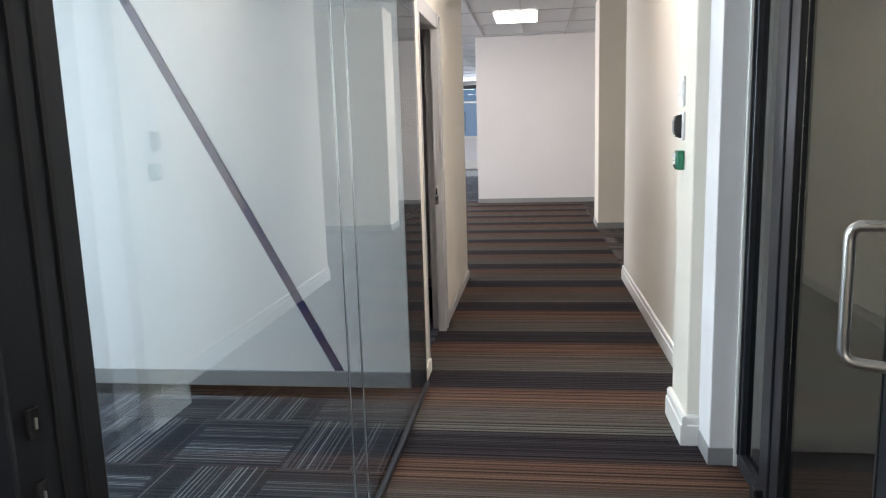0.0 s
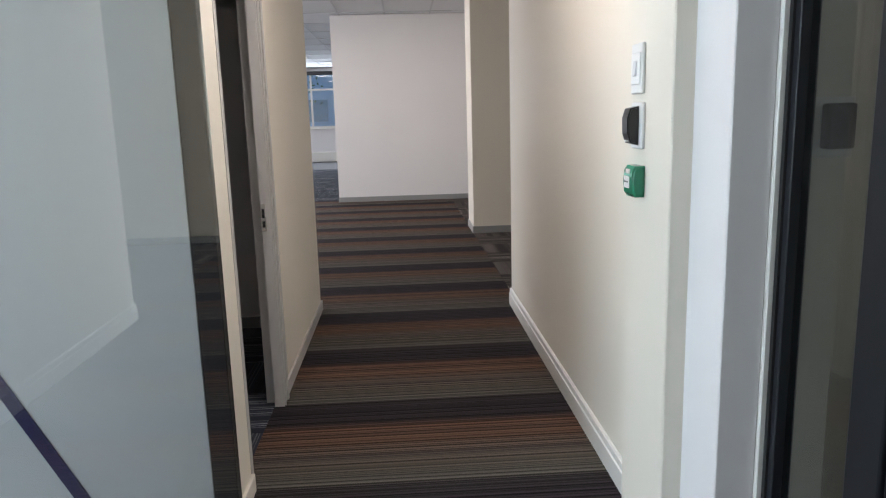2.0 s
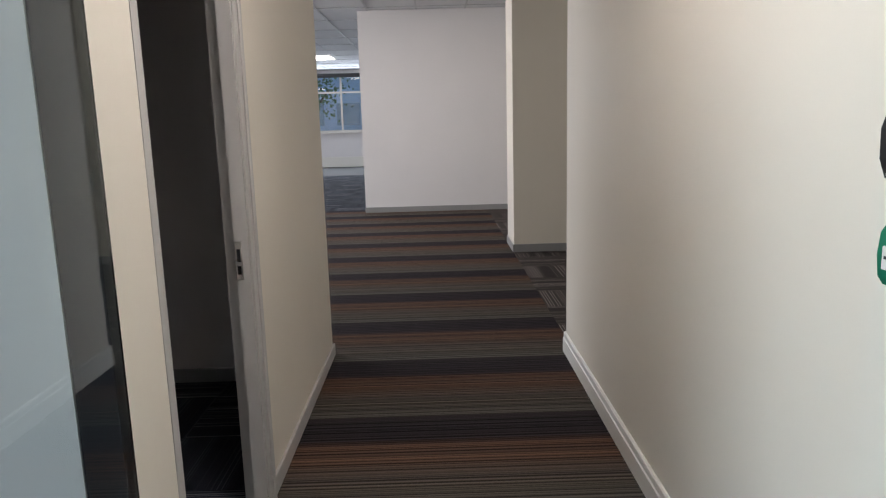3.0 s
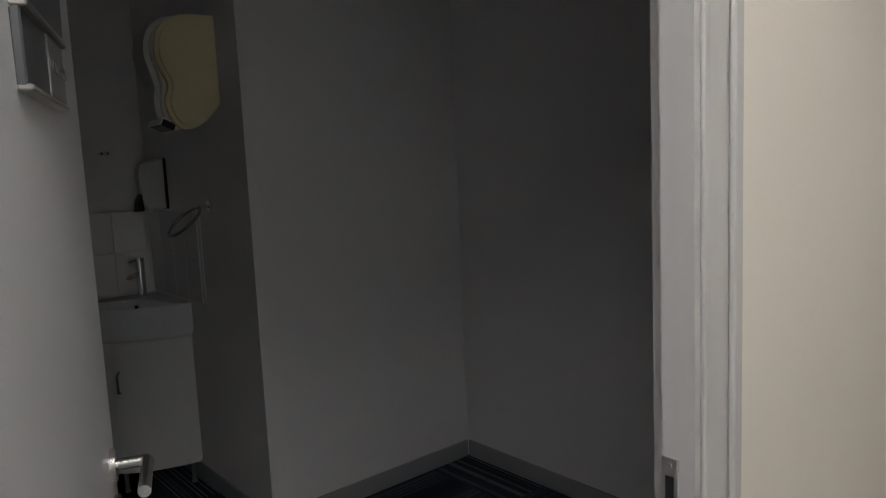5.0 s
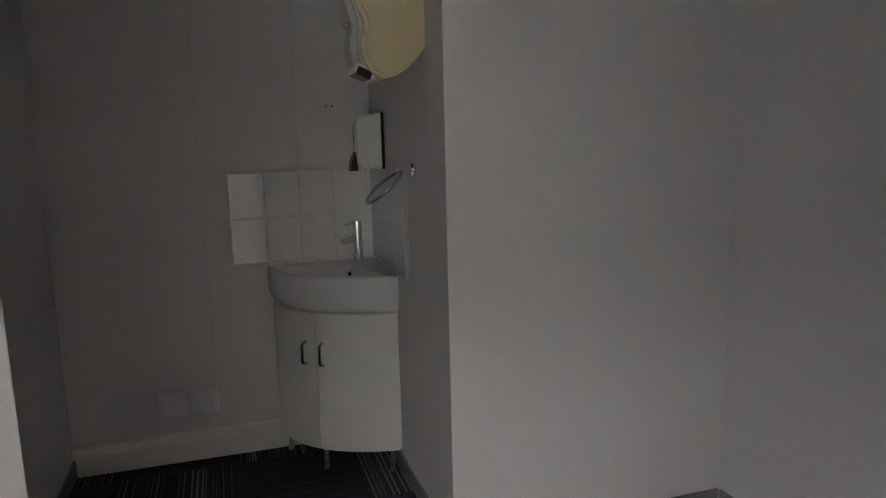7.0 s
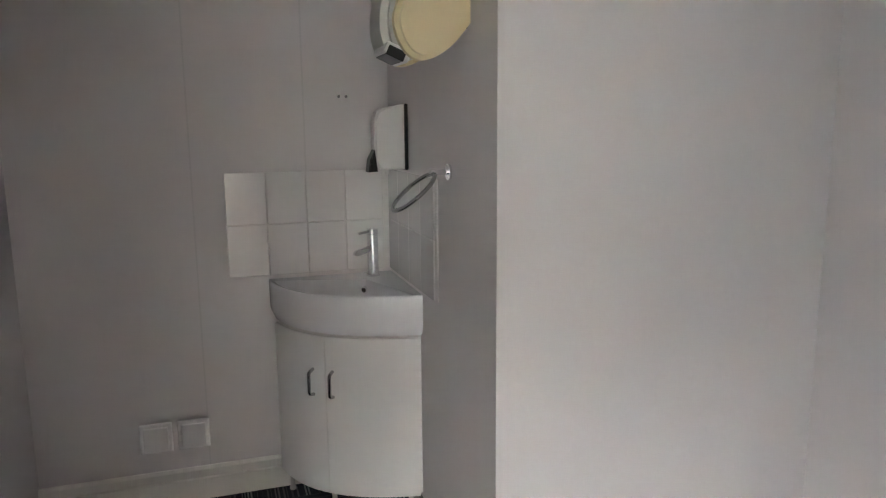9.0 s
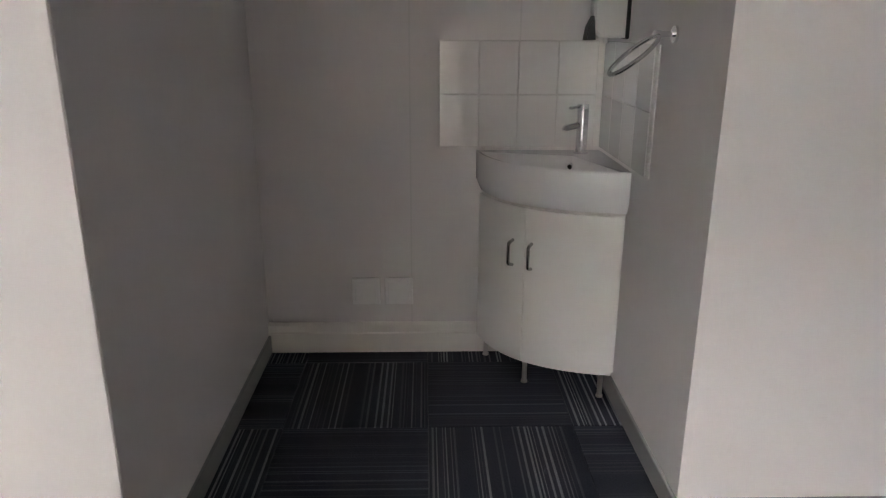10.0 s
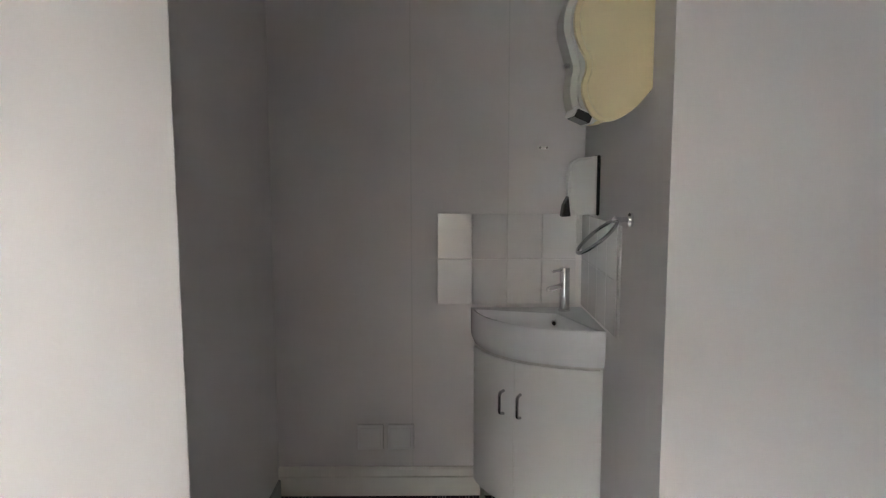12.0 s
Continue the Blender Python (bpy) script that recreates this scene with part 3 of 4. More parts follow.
def glass_door():
    side = empty("sidelight", (0, 0, 0), "narrow fixed glass sidelight in charcoal aluminium", "sidelight")
    part("frame_post", box(1.462, 1.51, -1.995, -1.945, 0, HALL, 0.002), M_ALU, side)
    part("gasket", box(1.456, 1.463, -1.975, -1.962, 0.06, HALL), M_RUBBER, side)
    part("edge_trim", box(1.4465, 1.4615, -1.957, -1.90, 0, HALL, 0.002), M_TRIM, side, "pale edge trim beside the frame")
    part("bottom_rail", box(1.462, 1.51, -2.29, -1.995, 0, 0.07, 0.002), M_ALU, side)
    part("pane", box(1.482, 1.490, -2.25, -1.995, 0.07, HALL - 0.05), M_TINT, side).visible_shadow = False
    part("top_rail", box(1.462, 1.51, -2.29, -1.995, HALL - 0.05, HALL - 0.002, 0.002), M_ALU, side)
    part("hinge_post", box(1.455, 1.515, -2.345, -2.25, 0, HALL, 0.004, 2), M_ALU, side)
    part("pivot", box(1.425, 1.47, -2.31, -2.25, 0.03, 0.085, 0.006, 2), M_BLACK, side, "black floor pivot")
    d = empty("glass_door", (0, 0, 0), "charcoal aluminium framed glass door standing open", "door")
    part("hinge_stile", box(1.46, 1.505, -2.44, -2.352, 0.012, 2.45, 0.004, 2), M_ALU, d)
    part("lock_stile", box(1.46, 1.505, -3.30, -3.10, 0.012, 2.45, 0.004, 2), M_ALU, d)
    part("bottom_rail", box(1.462, 1.503, -3.10, -2.44, 0.012, 0.13, 0.003), M_ALU, d)
    part("top_rail", box(1.462, 1.503, -3.10, -2.44, 2.36, 2.45, 0.003), M_ALU, d)
    part("pane", box(1.479, 1.487, -3.10, -2.44, 0.13, 2.36), M_TINT, d).visible_shadow = False
    for a, b in ((-2.446, -2.438), (-3.102, -3.094)):
        part("gasket", box(1.456, 1.46, a, b, 0.13, 2.36), M_RUBBER, d)
    h = part("pull_handle", tube(round_path([(1.462, -3.155, 1.155), (1.367, -3.095, 1.155), (1.367, -3.095, 0.83), (1.462, -3.155, 0.83)], 0.035, 8), 0.0135, 18), M_STEEL, d, "brushed steel D pull handle", True)
    for z in (0.83, 1.155):
        part("rose", tube([(1.461, -3.155, z), (1.453, -3.15, z)], 0.02, 18), M_STEEL, h)
    k = part("lock_case", box(1.442, 1.462, -3.195, -3.135, 1.275, 1.335, 0.004, 2), M_CHROME, d, "chrome lock case with turn knob")
    part("thumb_turn", tube([(1.442, -3.165, 1.305), (1.424, -3.165, 1.305)], 0.013, 18), M_CHROME, k, "", True)
    part("keeper", box(1.448, 1.462, -3.19, -3.15, 1.34, 1.36, 0.003), M_CHROME, k)
    part("lock_plate", box(1.456, 1.462, -3.2, -3.14, 0.55, 0.72, 0.002), M_BLACK, d)


glass_door()


def office_window(name, n, x0, x1, y, z0, z1):
    w = empty(name, ((x0 + x1) / 2, y, z0), "white framed office window with a dark blind head", "window", kind="structure")
    w.location = (0, 0, 0)
    f = part("window_frame", box(x0, x1, y - 0.03, y + 0.03, z0, z0 + 0.07), M_TRIM, w)
    part("window_frame", box(x0, x1, y - 0.03, y + 0.03, z1 - 0.06, z1), M_TRIM, w)
    part("transom", box(x0, x1, y - 0.025, y + 0.025, z1 - 0.62, z1 - 0.56), M_TRIM, w)
    step = (x1 - x0) / n
    for i in range(n + 1):
        xx = x0 + step * i
        part("mullion", box(xx - 0.03, xx + 0.03, y - 0.028, y + 0.028, z0 + 0.07, z1 - 0.06), M_TRIM, w)
    for i in range(n):
        part("pane", box(x0 + step * i + 0.03, x0 + step * (i + 1) - 0.03, y - 0.004, y + 0.004, z0 + 0.07, z1 - 0.06), M_GLASS, w).visible_shadow = False
    part("blind_head", box(x0, x1, y - 0.16, y - 0.06, z1 - 0.12, z1, 0.01), M_BLACK, w)
    part("window_sill", box(x0, x1, y - 0.18, y - 0.03, z0 - 0.03, z0, 0.006), M_TRIM, w)


office_window("window_1", 9, -7.0, 1.5, 21.1, 1.12, 2.98)
structure("backdrop_sky", box(-25, 12, 72, 72.2, -3, 25), M_SKYCARD, "pale blue sky and street beyond the windows", "backdrop")


def far_building():
    e = empty("office_building", (-6, 48, 0), "pale blue office building across the street", "building")
    part("wall", box(-16, 14, 0, 8, 0, 12), M_FACADE, e)
    part("roof", box(-16.3, 14.3, -0.3, 8.3, 12, 12.4), M_VINYL, e)
    pane = finish(box(-0.8, 0.8, -0.06, 0.02, -0.75, 0.75), "window", M_PANE)
    for r in range(3):
        for c in range(12):
            w = new("window", pane)
            w.parent = e
            w.location = (-14.2 + 2.5 * c, 0, 2.0 + 3.4 * r)


def street_tree(x, y):
    e = empty("street_tree", (x, y, 0), "leafy green street tree outside the windows", "tree")
    rng = random.Random(4)
    part("trunk", tube([(0, 0, 0), (0.05, 0, 1.2), (-0.04, 0.05, 2.4)], 0.11, 10), M_BARK, e)
    for a in range(5):
        g = a * 1.257
        part("limb", tube([(-0.03, 0.03, 2.0), (0.7 * math.cos(g), 0.7 * math.sin(g), 2.9 + 0.1 * a)], 0.045, 8), M_BARK, e)
    bm = bmesh.new()
    for k in range(520):
        g, h, r = rng.uniform(0, 6.28), rng.gauss(3.0, 0.7), abs(rng.gauss(0.9, 0.4))
        c = Vector((r * math.cos(g), r * math.sin(g), h))
        u = Vector((rng.uniform(-1, 1), rng.uniform(-1, 1), rng.uniform(-1, 1))).normalized() * rng.uniform(0.06, 0.12)
        w = u.orthogonal().normalized() * 0.06
        bm.faces.new([bm.verts.new(c + q) for q in (u, w, -u, -w)])
    part("crown", bm, M_TREE, e)


far_building()
street_tree(-4.6, 30)
structure("ground", box(-60, 60, 22, 75, -0.4, 0.0), M_SLAB, "grey street paving outside the windows", "ground")

# ---------------------------------------------------------------- ceiling lights
def ceiling_light(x, y):
    e = empty("ceiling_light", (x, y, OFFICE), "white recessed LED ceiling panel, switched on", "ceiling light", "office ceiling panels")
    w, d = 0.34, 0.60
    part("diffuser", box(-w + 0.02, w - 0.02, -d + 0.02, d - 0.02, -0.008, 0.004), M_LAMP, e)
    part("frame", box(-w, -w + 0.02, -d, d, -0.012, 0.004), M_TRIM, e)
    part("frame", box(w - 0.02, w, -d, d, -0.012, 0.004), M_TRIM, e)
    part("frame", box(-w + 0.02, w - 0.02, -d, -d + 0.02, -0.012, 0.004), M_TRIM, e)
    part("frame", box(-w + 0.02, w - 0.02, d - 0.02, d, -0.012, 0.004), M_TRIM, e)
    return e


lamp = ceiling_light(0.37, 6.6)
copy_thing(lamp, Matrix.Translation((0.72, -0.78, HALL)))
for xx, yy in ((-2.2, 8.6), (-2.2, 12.4), (-2.2, 16.6), (-4.9, 8.6), (-4.9, 12.4), (-4.9, 16.6)):
    copy_thing(lamp, Matrix.Translation((xx, yy, OFFICE)))

# ---------------------------------------------------------------- corridor fittings
def wall_switch():
    e = empty("light_switch", (1.30, -1.508, 1.535), "white plastic light switch on the pier", "light switch")
    part("plate", box(-0.010, 0, -0.045, 0.045, -0.066, 0.066, 0.004, 2), M_PLASTIC, e)
    part("surround", box(-0.014, -0.010, -0.034, 0.034, -0.042, 0.042, 0.002), M_PLASTIC, e)
    part("rocker", prism([(-0.013, -0.02), (-0.019, -0.018), (-0.015, 0.02), (-0.013, 0.02)], -0.012, 0.012, 1), M_CERAMIC, e)


def card_reader():
    e = empty("card_reader", (1.30, -1.515, 1.385), "black card reader on a white plate", "card reader")
    part("plate", box(-0.010, 0, -0.045, 0.045, -0.062, 0.062, 0.004, 2), M_PLASTIC, e)
    part("body", prism([(-0.01, -0.052), (-0.032, -0.046), (-0.041, -0.02), (-0.042, 0.02), (-0.034, 0.046), (-0.01, 0.052)], -0.024, 0.028, 1, 0.004), M_BLACK, e)
    part("badge", box(-0.0385, -0.0345, -0.012, 0.012, -0.042, -0.038), M_PLASTIC, e, "small pale printed mark")


def release_button():
    e = empty("exit_release", (1.30, -1.53, 1.237), "green emergency door release box", "door release")
    part("body", prism([(0, -0.042), (-0.026, -0.042), (-0.034, -0.03), (-0.037, 0), (-0.034, 0.03), (-0.026, 0.042), (0, 0.042)], -0.04, 0.04, 1, 0.006, 3), M_GREEN, e, "", True)
    part("panel", box(-0.0395, -0.0365, -0.02, 0.02, -0.018, 0.014, 0.001), M_PLASTIC, e, "white instruction panel")
    part("lettering", box(-0.0404, -0.0393, -0.014, 0.014, -0.003, 0.001), M_BLACK, e)
    part("badge", box(-0.0385, -0.034, -0.016, 0.008, 0.022, 0.033), M_PLASTIC, e)


wall_switch()
card_reader()
release_button()


def outer_reader():
    e = empty("card_reader", (1.66, -1.80, 1.375), "dark card reader on a white plate by the door", "card reader")
    part("plate", box(-0.055, 0.055, -0.012, 0, -0.07, 0.07, 0.004, 2), M_PLASTIC, e)
    part("body", box(-0.03, 0.04, -0.045, -0.012, -0.05, 0.055, 0.008, 2), M_BLACK, e)


outer_reader()


# ---------------------------------------------------------------- washroom fittings
CX, CY = -3.156, 0.381   # the corner of the alcove


def corner_outline(ax, ay, bulge, n=22):
    """Corner unit seen from above: from the back wall round its bowed front to the side wall."""
    p0, p2 = Vector((CX, CY - ay)), Vector((CX + ax, CY))
    side0, side2 = Vector((CX + 0.06, CY - ay)), Vector((CX + ax, CY - 0.012))
    mid = Vector((CX + ax * bulge, CY - ay * bulge))
    out = [p0]
    for k in range(n + 1):
        s = k / n
        q = (1 - s) ** 2 * side0 + 2 * s * (1 - s) * mid + s * s * side2
        out.append(q)
    out.append(p2)
    return [(v.x, v.y) for v in out]


def vanity():
    e = empty("corner_vanity", (CX, CY, 0), "white bow-fronted corner vanity cabinet on legs", "vanity cabinet")
    base = corner_outline(0.447, 0.474, 0.86)
    inner = corner_outline(0.432, 0.459, 0.85)
    def local(bm):
        bmesh.ops.translate(bm, verts=bm.verts, vec=(-CX, -CY, 0))
        return bm
    part("body", local(prism([(CX, CY)] + inner, 0.105, 0.70, 2)), M_CABINET, e)
    # two curved doors that follow the front
    front = base[1:-1]
    back = inner[1:-1]
    n = len(front)
    cut = min(range(3, n - 3), key=lambda q: abs((front[q][0] - CX) - 0.95 * (CY - front[q][1])))
    for a, b, hs in ((0, cut, cut - 2), (cut, n - 1, cut + 1)):
        o = list(front[a:b + 1])
        i_ = list(back[a:b + 1])
        d = (Vector(o[-1]) - Vector(o[-2])).normalized() * 0.0015
        if a == 0:
            o[-1] = tuple(Vector(o[-1]) - d)
            i_[-1] = tuple(Vector(i_[-1]) - d)
        door = part("door", local(prism(o + i_[::-1], 0.10, 0.70, 2, 0.0015, 1)), M_CABINET, e, "bowed white laminate door", True)
        p = Vector(front[hs])
        t = (Vector(front[hs + 1]) - Vector(front[hs - 1])).normalized()
        nrm = Vector((-t.y, t.x))
        if nrm.dot(p - Vector((CX, CY))) < 0:
            nrm = -nrm
        q = p + nrm * 0.026
        pts = [(p.x - CX, p.y - CY, 0.573), (q.x - CX, q.y - CY, 0.566), (q.x - CX, q.y - CY, 0.484), (p.x - CX, p.y - CY, 0.477)]
        part("handle", tube(round_path(pts, 0.012, 5), 0.0062, 12), M_RING, door, "polished steel bow handle", True)
    for lx, ly in ((0.05, -0.435), (0.295, -0.305), (0.415, -0.04), (0.05, -0.05)):
        part("leg", tube([(lx, ly, 0.0), (lx, ly, 0.008), (lx, ly, 0.105)], 0.0095, 12), M_STEEL, e, "brushed steel leg", True)
        part("foot", tube([(lx, ly, 0.0), (lx, ly, 0.008)], 0.013, 14), M_STEEL, e, "", True)


def basin():
    e = empty("wash_basin", (CX, CY, 0.70), "white ceramic corner wash basin with chrome overflow", "wash basin")
    rim = corner_outline(0.462, 0.485, 0.88)
    foot = corner_outline(0.448, 0.468, 0.86)
    bm = bmesh.new()
    def ring(pts, z):
        return [bm.verts.new((a - CX, b - CY, z)) for a, b in pts]
    full = lambda o: [(CX, CY)] + o
    mid = Vector((CX + 0.20, CY - 0.205))
    def shrink(o, d):
        return [tuple(mid + (Vector(p) - mid) * d) if i_ not in (0, 1, len(o)) else p for i_, p in enumerate(full(o))]
    def hollow(o, d, ledge, z):
        """The bowl's outline: the rim drawn in, with the corner cut off for the tap ledge."""
        res = []
        for p in full(o):
            q = mid + (Vector(p) - mid) * d
            u, w = max(q.x - CX, 0.032), max(CY - q.y, 0.032)
            lack = max(0.0, ledge - u - w) / 2
            res.append((CX + u + lack, CY - w - lack))
        return ring(res, z)
    loops = [ring(full(foot), 0.012), ring(full(rim), 0.05), ring(full(rim), 0.147), ring(shrink(rim, 0.992), 0.154), ring(shrink(rim, 0.975), 0.157),
             hollow(rim, 0.93, 0.255, 0.155), hollow(rim, 0.915, 0.262, 0.147), hollow(rim, 0.84, 0.285, 0.085), hollow(rim, 0.62, 0.33, 0.05), hollow(rim, 0.16, 0.36, 0.04)]
    n = len(loops[0])
    for r0, r1 in zip(loops, loops[1:]):
        for k in range(n):
            bm.faces.new((r0[k], r0[(k + 1) % n], r1[(k + 1) % n], r1[k]))
    bm.faces.new(loops[0])
    bm.faces.new(loops[-1])
    bmesh.ops.remove_doubles(bm, verts=bm.verts, dist=0.0004)
    part("bowl", bm, M_CERAMIC, e, "", True)
    o = part("overflow", tube([(0.128, -0.131, 0.118), (0.1395, -0.1425, 0.116)], 0.014, 20), M_CHROME, e, "chrome overflow ring", True)
    part("overflow_hole", tube([(0.139, -0.142, 0.1161), (0.1405, -0.1435, 0.1158)], 0.009, 16), M_BLACK, o)
    part("drain", tube([(0.215, -0.22, 0.038), (0.215, -0.22, 0.045)], 0.022, 20), M_CHROME, e, "chrome waste", True)
    part("shadow_gap", prism([(a - CX, b - CY) for a, b in [(CX, CY)] + corner_outline(0.435, 0.452, 0.84)], 0.0, 0.013, 2), M_SEAM, e)


def basin_tap():
    e = empty("basin_tap", (CX + 0.068, CY - 0.088, 0.856), "chrome single lever basin tap", "tap")
    part("body", tube([(0, 0, 0), (0, 0, 0.004), (0, 0, 0.165)], 0.022, 24), M_CHROME, e, "", True)
    part("base_ring", tube([(0, 0, 0), (0, 0, 0.008)], 0.027, 24), M_CHROME, e, "", True)
    part("spout", tube(round_path([(0.0, -0.01, 0.108), (0.06, -0.075, 0.104), (0.062, -0.077, 0.094)], 0.004, 3), 0.0125, 16), M_CHROME, e, "", True)
    part("cap", tube([(0, 0, 0.168), (0, 0, 0.186)], 0.022, 24), M_CHROME, e, "", True)
    part("lever", tube([(0.0, -0.005, 0.178), (0.045, -0.06, 0.176)], 0.0055, 12), M_CHROME, e, "", True)


vanity()
basin()
basin_tap()


def splashback():
    e = empty("splashback", (0, 0, 0), "white glazed tile splashback behind the basin", "splashback")
    part("grout_bed", box(-3.16, -3.1565, -0.248, 0.385, 0.872, 1.268), M_GROUT, e)
    part("grout_bed", box(-3.1565, -2.52, 0.3815, 0.385, 0.872, 1.268), M_GROUT, e)
    bm = box(-0.003, 0.003, -0.0749, 0.0749, -0.0995, 0.0995, 0.0028, 2)
    me = finish(bm, "tile", M_TILE)
    for r in range(2):
        for c in range(4):
            t = new("tile", me)
            t.parent = e
            t.location = (-3.1535, -0.175 + 0.151 * c, 0.971 + 0.2 * r)
            u = new("tile", me)
            u.parent = e
            u.location = (-3.074 + 0.151 * c, 0.3785, 0.971 + 0.2 * r)
            u.rotation_euler = (0, 0, radians(90))


splashback()


def flowing(points, steps=5):
    """A smooth line through points, its ends kept."""
    pts = [Vector(p) for p in points]
    pts = [pts[0]] + pts + [pts[-1]]
    out = []
    for a, b, c, d in zip(pts, pts[1:], pts[2:], pts[3:]):
        for k in range(steps):
            t = k / steps
            out.append(0.5 * (2 * b + (c - a) * t + (2 * a - 5 * b + 4 * c - d) * t * t + (3 * b - a - 3 * c + d) * t ** 3))
    return [(v.x, v.y) for v in out + [pts[-1]]]


def hand_dryer():
    e = empty("hand_dryer", (-2.33, 0.385, 1.605), "cream and white plastic hand dryer on the wall", "hand dryer")
    side = flowing([(0.0, 0.098), (-0.045, 0.045), (-0.095, 0.010), (-0.14, 0.0), (-0.175, 0.018), (-0.200, 0.06), (-0.208, 0.105), (-0.196, 0.15),
                    (-0.198, 0.18), (-0.216, 0.215), (-0.232, 0.265), (-0.230, 0.325), (-0.208, 0.375), (-0.165, 0.41), (-0.11, 0.425), (0.0, 0.43)])
    core = flowing([(0.0, 0.105), (-0.12, 0.015), (-0.19, 0.008), (-0.218, 0.03), (-0.232, 0.075), (-0.232, 0.125), (-0.226, 0.16), (-0.234, 0.195), (-0.246, 0.235),
                    (-0.256, 0.28), (-0.250, 0.335), (-0.228, 0.38), (-0.18, 0.415), (-0.11, 0.428), (0.0, 0.433)])
    part("core", prism(core, -0.085, 0.078, 0, 0.02, 4), M_CORE, e, "pale grey-white dryer front", True)
    part("side_cover", prism(side, 0.074, 0.125, 0, 0.014, 4), M_DRYER, e, "cream plastic side cover", True)
    part("side_cover", prism(side, -0.135, -0.083, 0, 0.014, 4), M_DRYER, e, "cream plastic side cover", True)
    nz = part("nozzle", box(-0.05, 0.085, -0.036, 0.036, -0.016, 0.016, 0.006, 2), M_PLASTIC, e)
    nz.matrix_basis = pose(0, -0.192, 0.022, -24, 0, 0)
    part("nozzle_opening", box(-0.035, 0.0875, -0.028, 0.022, -0.0185, 0.008, 0.002), M_BLACK, nz)
    part("release_clip", box(0.0, 0.03, -0.248, -0.228, 0.165, 0.18, 0.004, 2), M_CHROME, e, "small chrome release clip")
    # black block standing in for the shadow under the dryer
    part("underside", box(-0.12, 0.10, -0.06, -0.001, 0.085, 0.105, 0.004), M_BLACK, e)


hand_dryer()


def soap_dispenser():
    e = empty("soap_dispenser", (-2.885, 0.385, 1.28), "white soap dispenser with black back and lever", "soap dispenser")
    part("back_plate", box(-0.05, 0.021, -0.012, 0, 0, 0.235, 0.004), M_BLACK, e)
    body = [(-0.012, 0.004), (-0.10, 0.002), (-0.122, 0.03), (-0.122, 0.17), (-0.112, 0.205), (-0.09, 0.22), (-0.012, 0.233)]
    part("body", prism(body, -0.047, 0.018, 0, 0.008, 3), M_PLASTIC, e, "", True)
    part("lever", prism([(-0.115, -0.002), (-0.148, -0.004), (-0.142, 0.04), (-0.124, 0.075)], -0.03, 0.03, 0, 0.003), M_BLACK, e, "black push lever")
    part("outlet", tube([(0, -0.075, 0.004), (0, -0.075, -0.014)], 0.008, 12), M_PLASTIC, e)


soap_dispenser()


def towel_ring():
    e = empty("towel_ring", (-2.40, 0.385, 1.30), "chrome towel ring on the wall", "towel ring")
    part("wall_disc", tube([(0, 0, 0), (0, -0.008, 0)], 0.023, 24), M_CHROME, e, "", True)
    part("arm", tube([(0, -0.006, 0), (0, -0.055, 0.0)], 0.008, 14), M_CHROME, e, "", True)
    part("clasp", tube([(-0.012, -0.052, 0), (0.012, -0.052, 0)], 0.011, 14), M_CHROME, e, "", True)
    c, u, w = Vector((0, -0.113, -0.056)), Vector((0, -0.76, -0.65)), Vector((1, 0, 0))
    r = 0.08
    part("ring", tube([c + r * (math.cos(k * math.pi / 24) * u + math.sin(k * math.pi / 24) * w) for k in range(48)], 0.0065, 12, True), M_RING, e, "", True)


towel_ring()


def double_socket(y):
    e = empty("wall_socket", (-3.16, y, 0.27), "white plastic blank socket plate low on the wall", "socket", "sockets on the back wall")
    part("plate", box(0, 0.016, -0.059, 0.059, -0.059, 0.059, 0.006, 3), M_SOCKET, e)
    part("cover", box(0.016, 0.021, -0.045, 0.045, -0.045, 0.045, 0.003, 2), M_SOCKET, e)
    return e


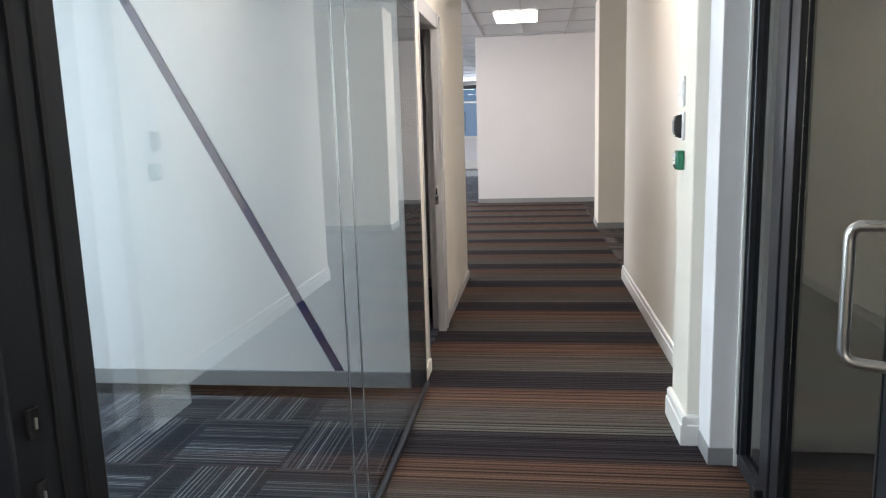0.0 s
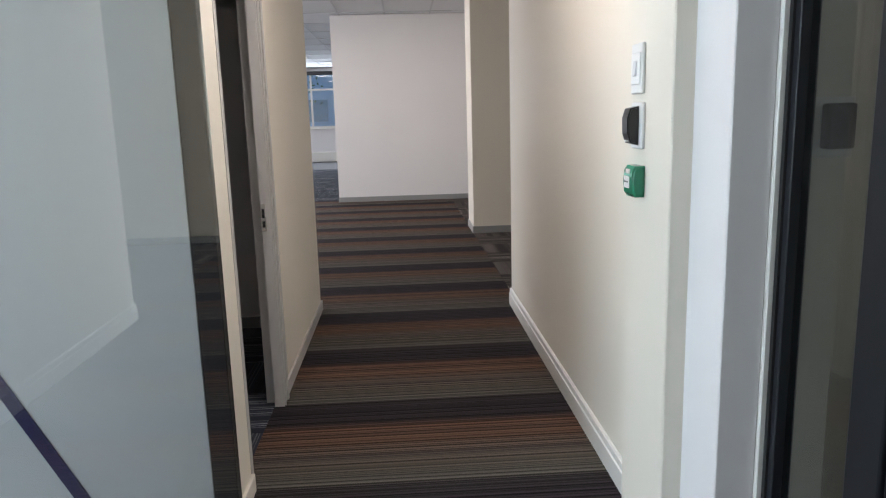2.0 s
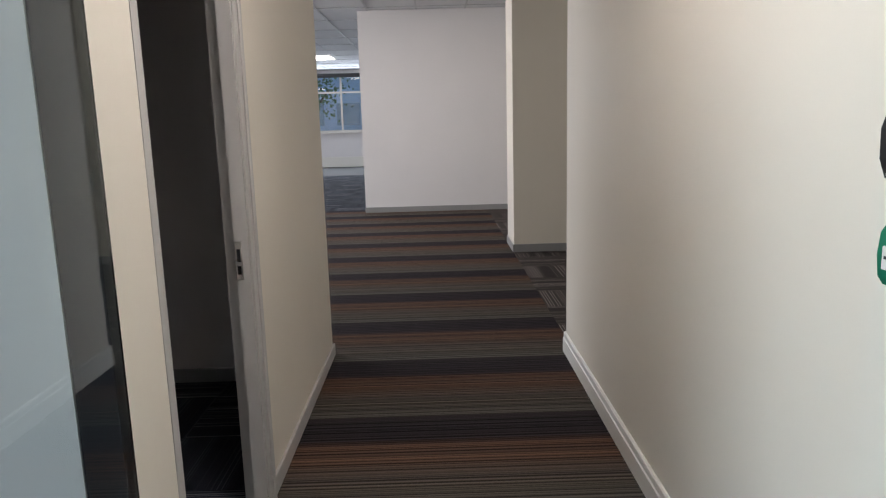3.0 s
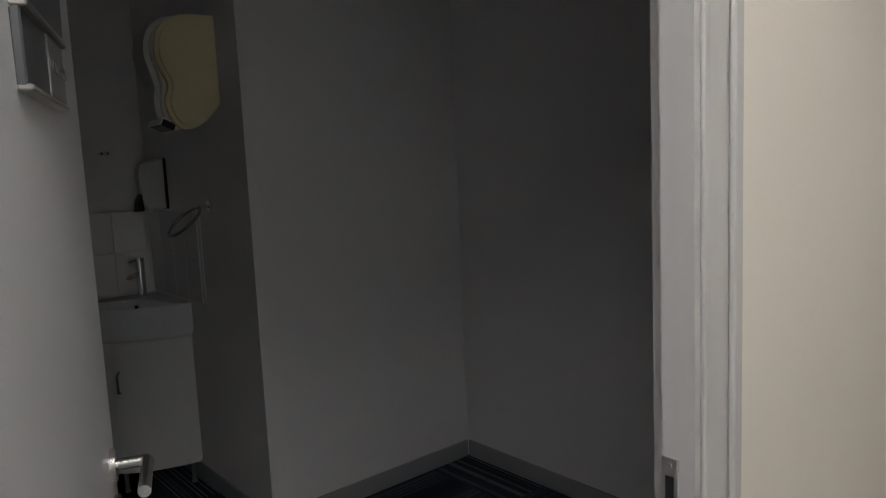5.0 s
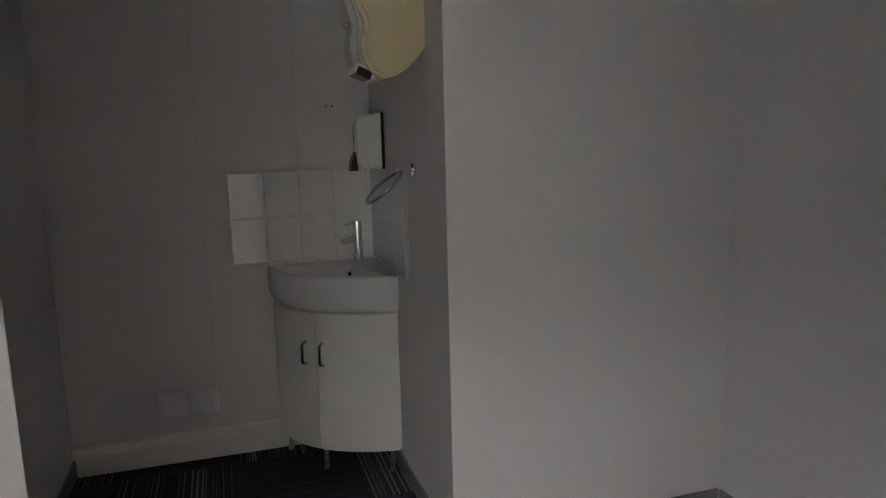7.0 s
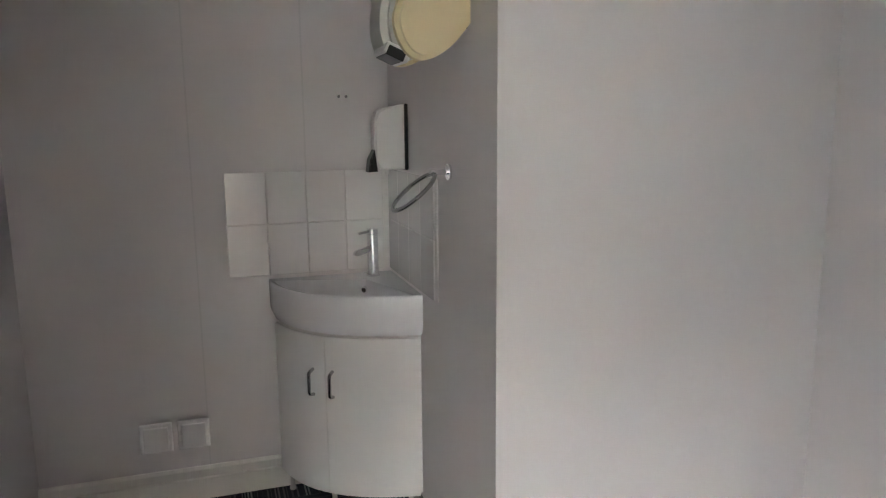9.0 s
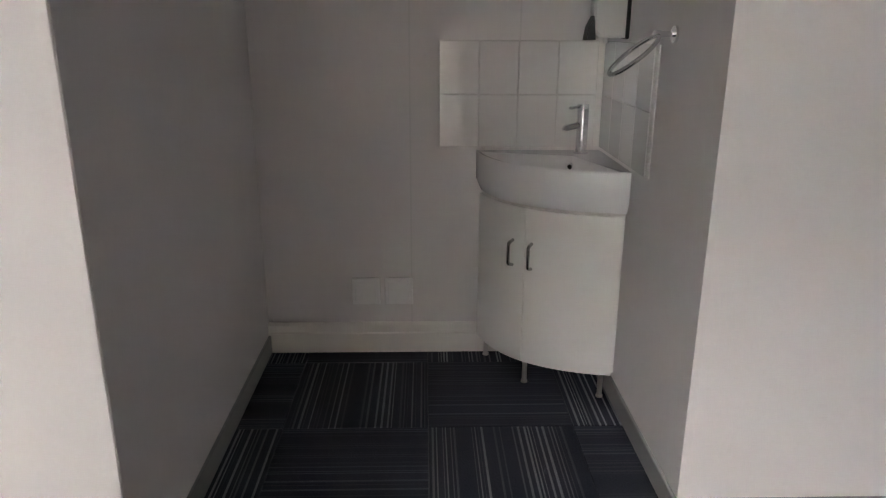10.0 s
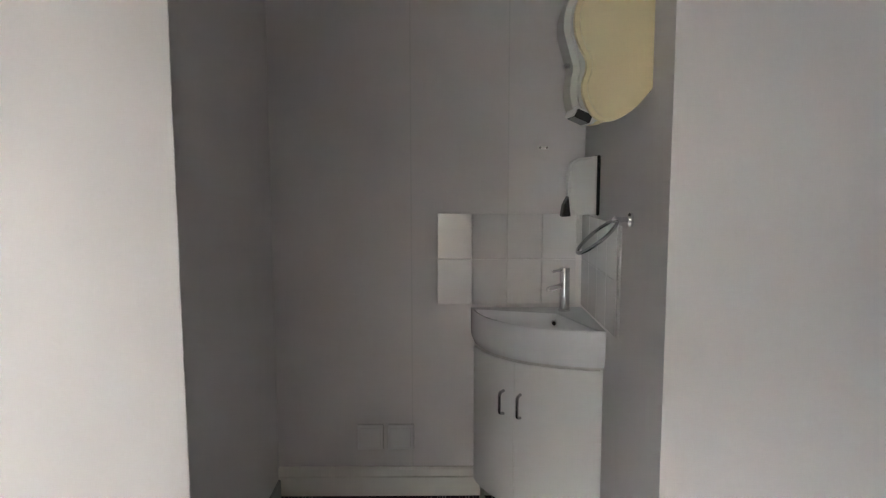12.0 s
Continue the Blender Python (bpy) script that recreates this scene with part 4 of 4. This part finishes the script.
sk = double_socket(-0.552)
copy_thing(sk, Matrix.Translation((-3.16, -0.416, 0.27)))

hk = empty("wall_hook", (-3.16, 0.204, 1.55), "two small steel screw fixings in the grey wall", "fixing")
part("clip", box(0, 0.006, -0.026, 0.026, -0.009, 0.009, 0.003, 2), M_PLASTIC, hk)
for yy in (-0.014, 0.014):
    part("screw", tube([(0.004, yy, 0), (0.010, yy, 0)], 0.0055, 10), M_RING, hk)

# ---------------------------------------------------------------- carpet tiles
def carpet_tiles(mat, across, x0, y0, nx, ny, label, name, cut, first=0):
    e = empty(name, (x0, y0, 0), label, "carpet", kind="structure")
    me = finish(box(-0.2492, 0.2492, -0.2492, 0.2492, -0.0078, 0.0, 0.0012), "carpet_tile", mat)
    turned = finish(box(-0.2492, 0.2492, -0.2492, 0.2492, -0.0078, 0.0, 0.0012), "carpet_tile", across)
    for i in range(nx):
        for j in range(ny):
            x, y = x0 + 0.25 + 0.5 * i, y0 + 0.25 + 0.5 * j
            if cut(x, y):
                continue
            along = (i + j + first) % 2
            t = new("carpet_tile", me if along else turned)
            t.parent = e
            t.location = (0.25 + 0.5 * i, 0.25 + 0.5 * j, 0)
            t.rotation_euler = (0, 0, radians(0 if along else 90))


carpet_tiles(M_TILE_NAVY, M_TILE_PLAIN, -3.537, -1.298, 7, 6, "navy washroom carpet tiles laid in alternate directions", "carpet_washroom", lambda x, y: x > -0.1, 1)
structure("carpet_threshold", box(-0.037, 0.0, -0.74, 0.0, -0.008, -0.001), M_CARPET, "carpet edge in the doorway", "carpet")
carpet_tiles(M_TILE_NAVY, M_TILE_NAVY, -4.46, -6.1, 9, 10, "navy carpet tiles behind the glass partition", "carpet_room", lambda x, y: False)
carpet_tiles(M_TILE_NAVY, M_TILE_PLAIN, -4.5, 9.2, 8, 16, "navy office carpet tiles laid in alternate directions", "carpet_far_office", lambda x, y: x > -0.3 and y < 9.0)
carpet_tiles(M_TILE_BROWN, M_TILE_BROWN, 1.5, 1.85, 4, 15, "brown carpet tiles laid in alternate directions", "carpet_side_office", lambda x, y: False)
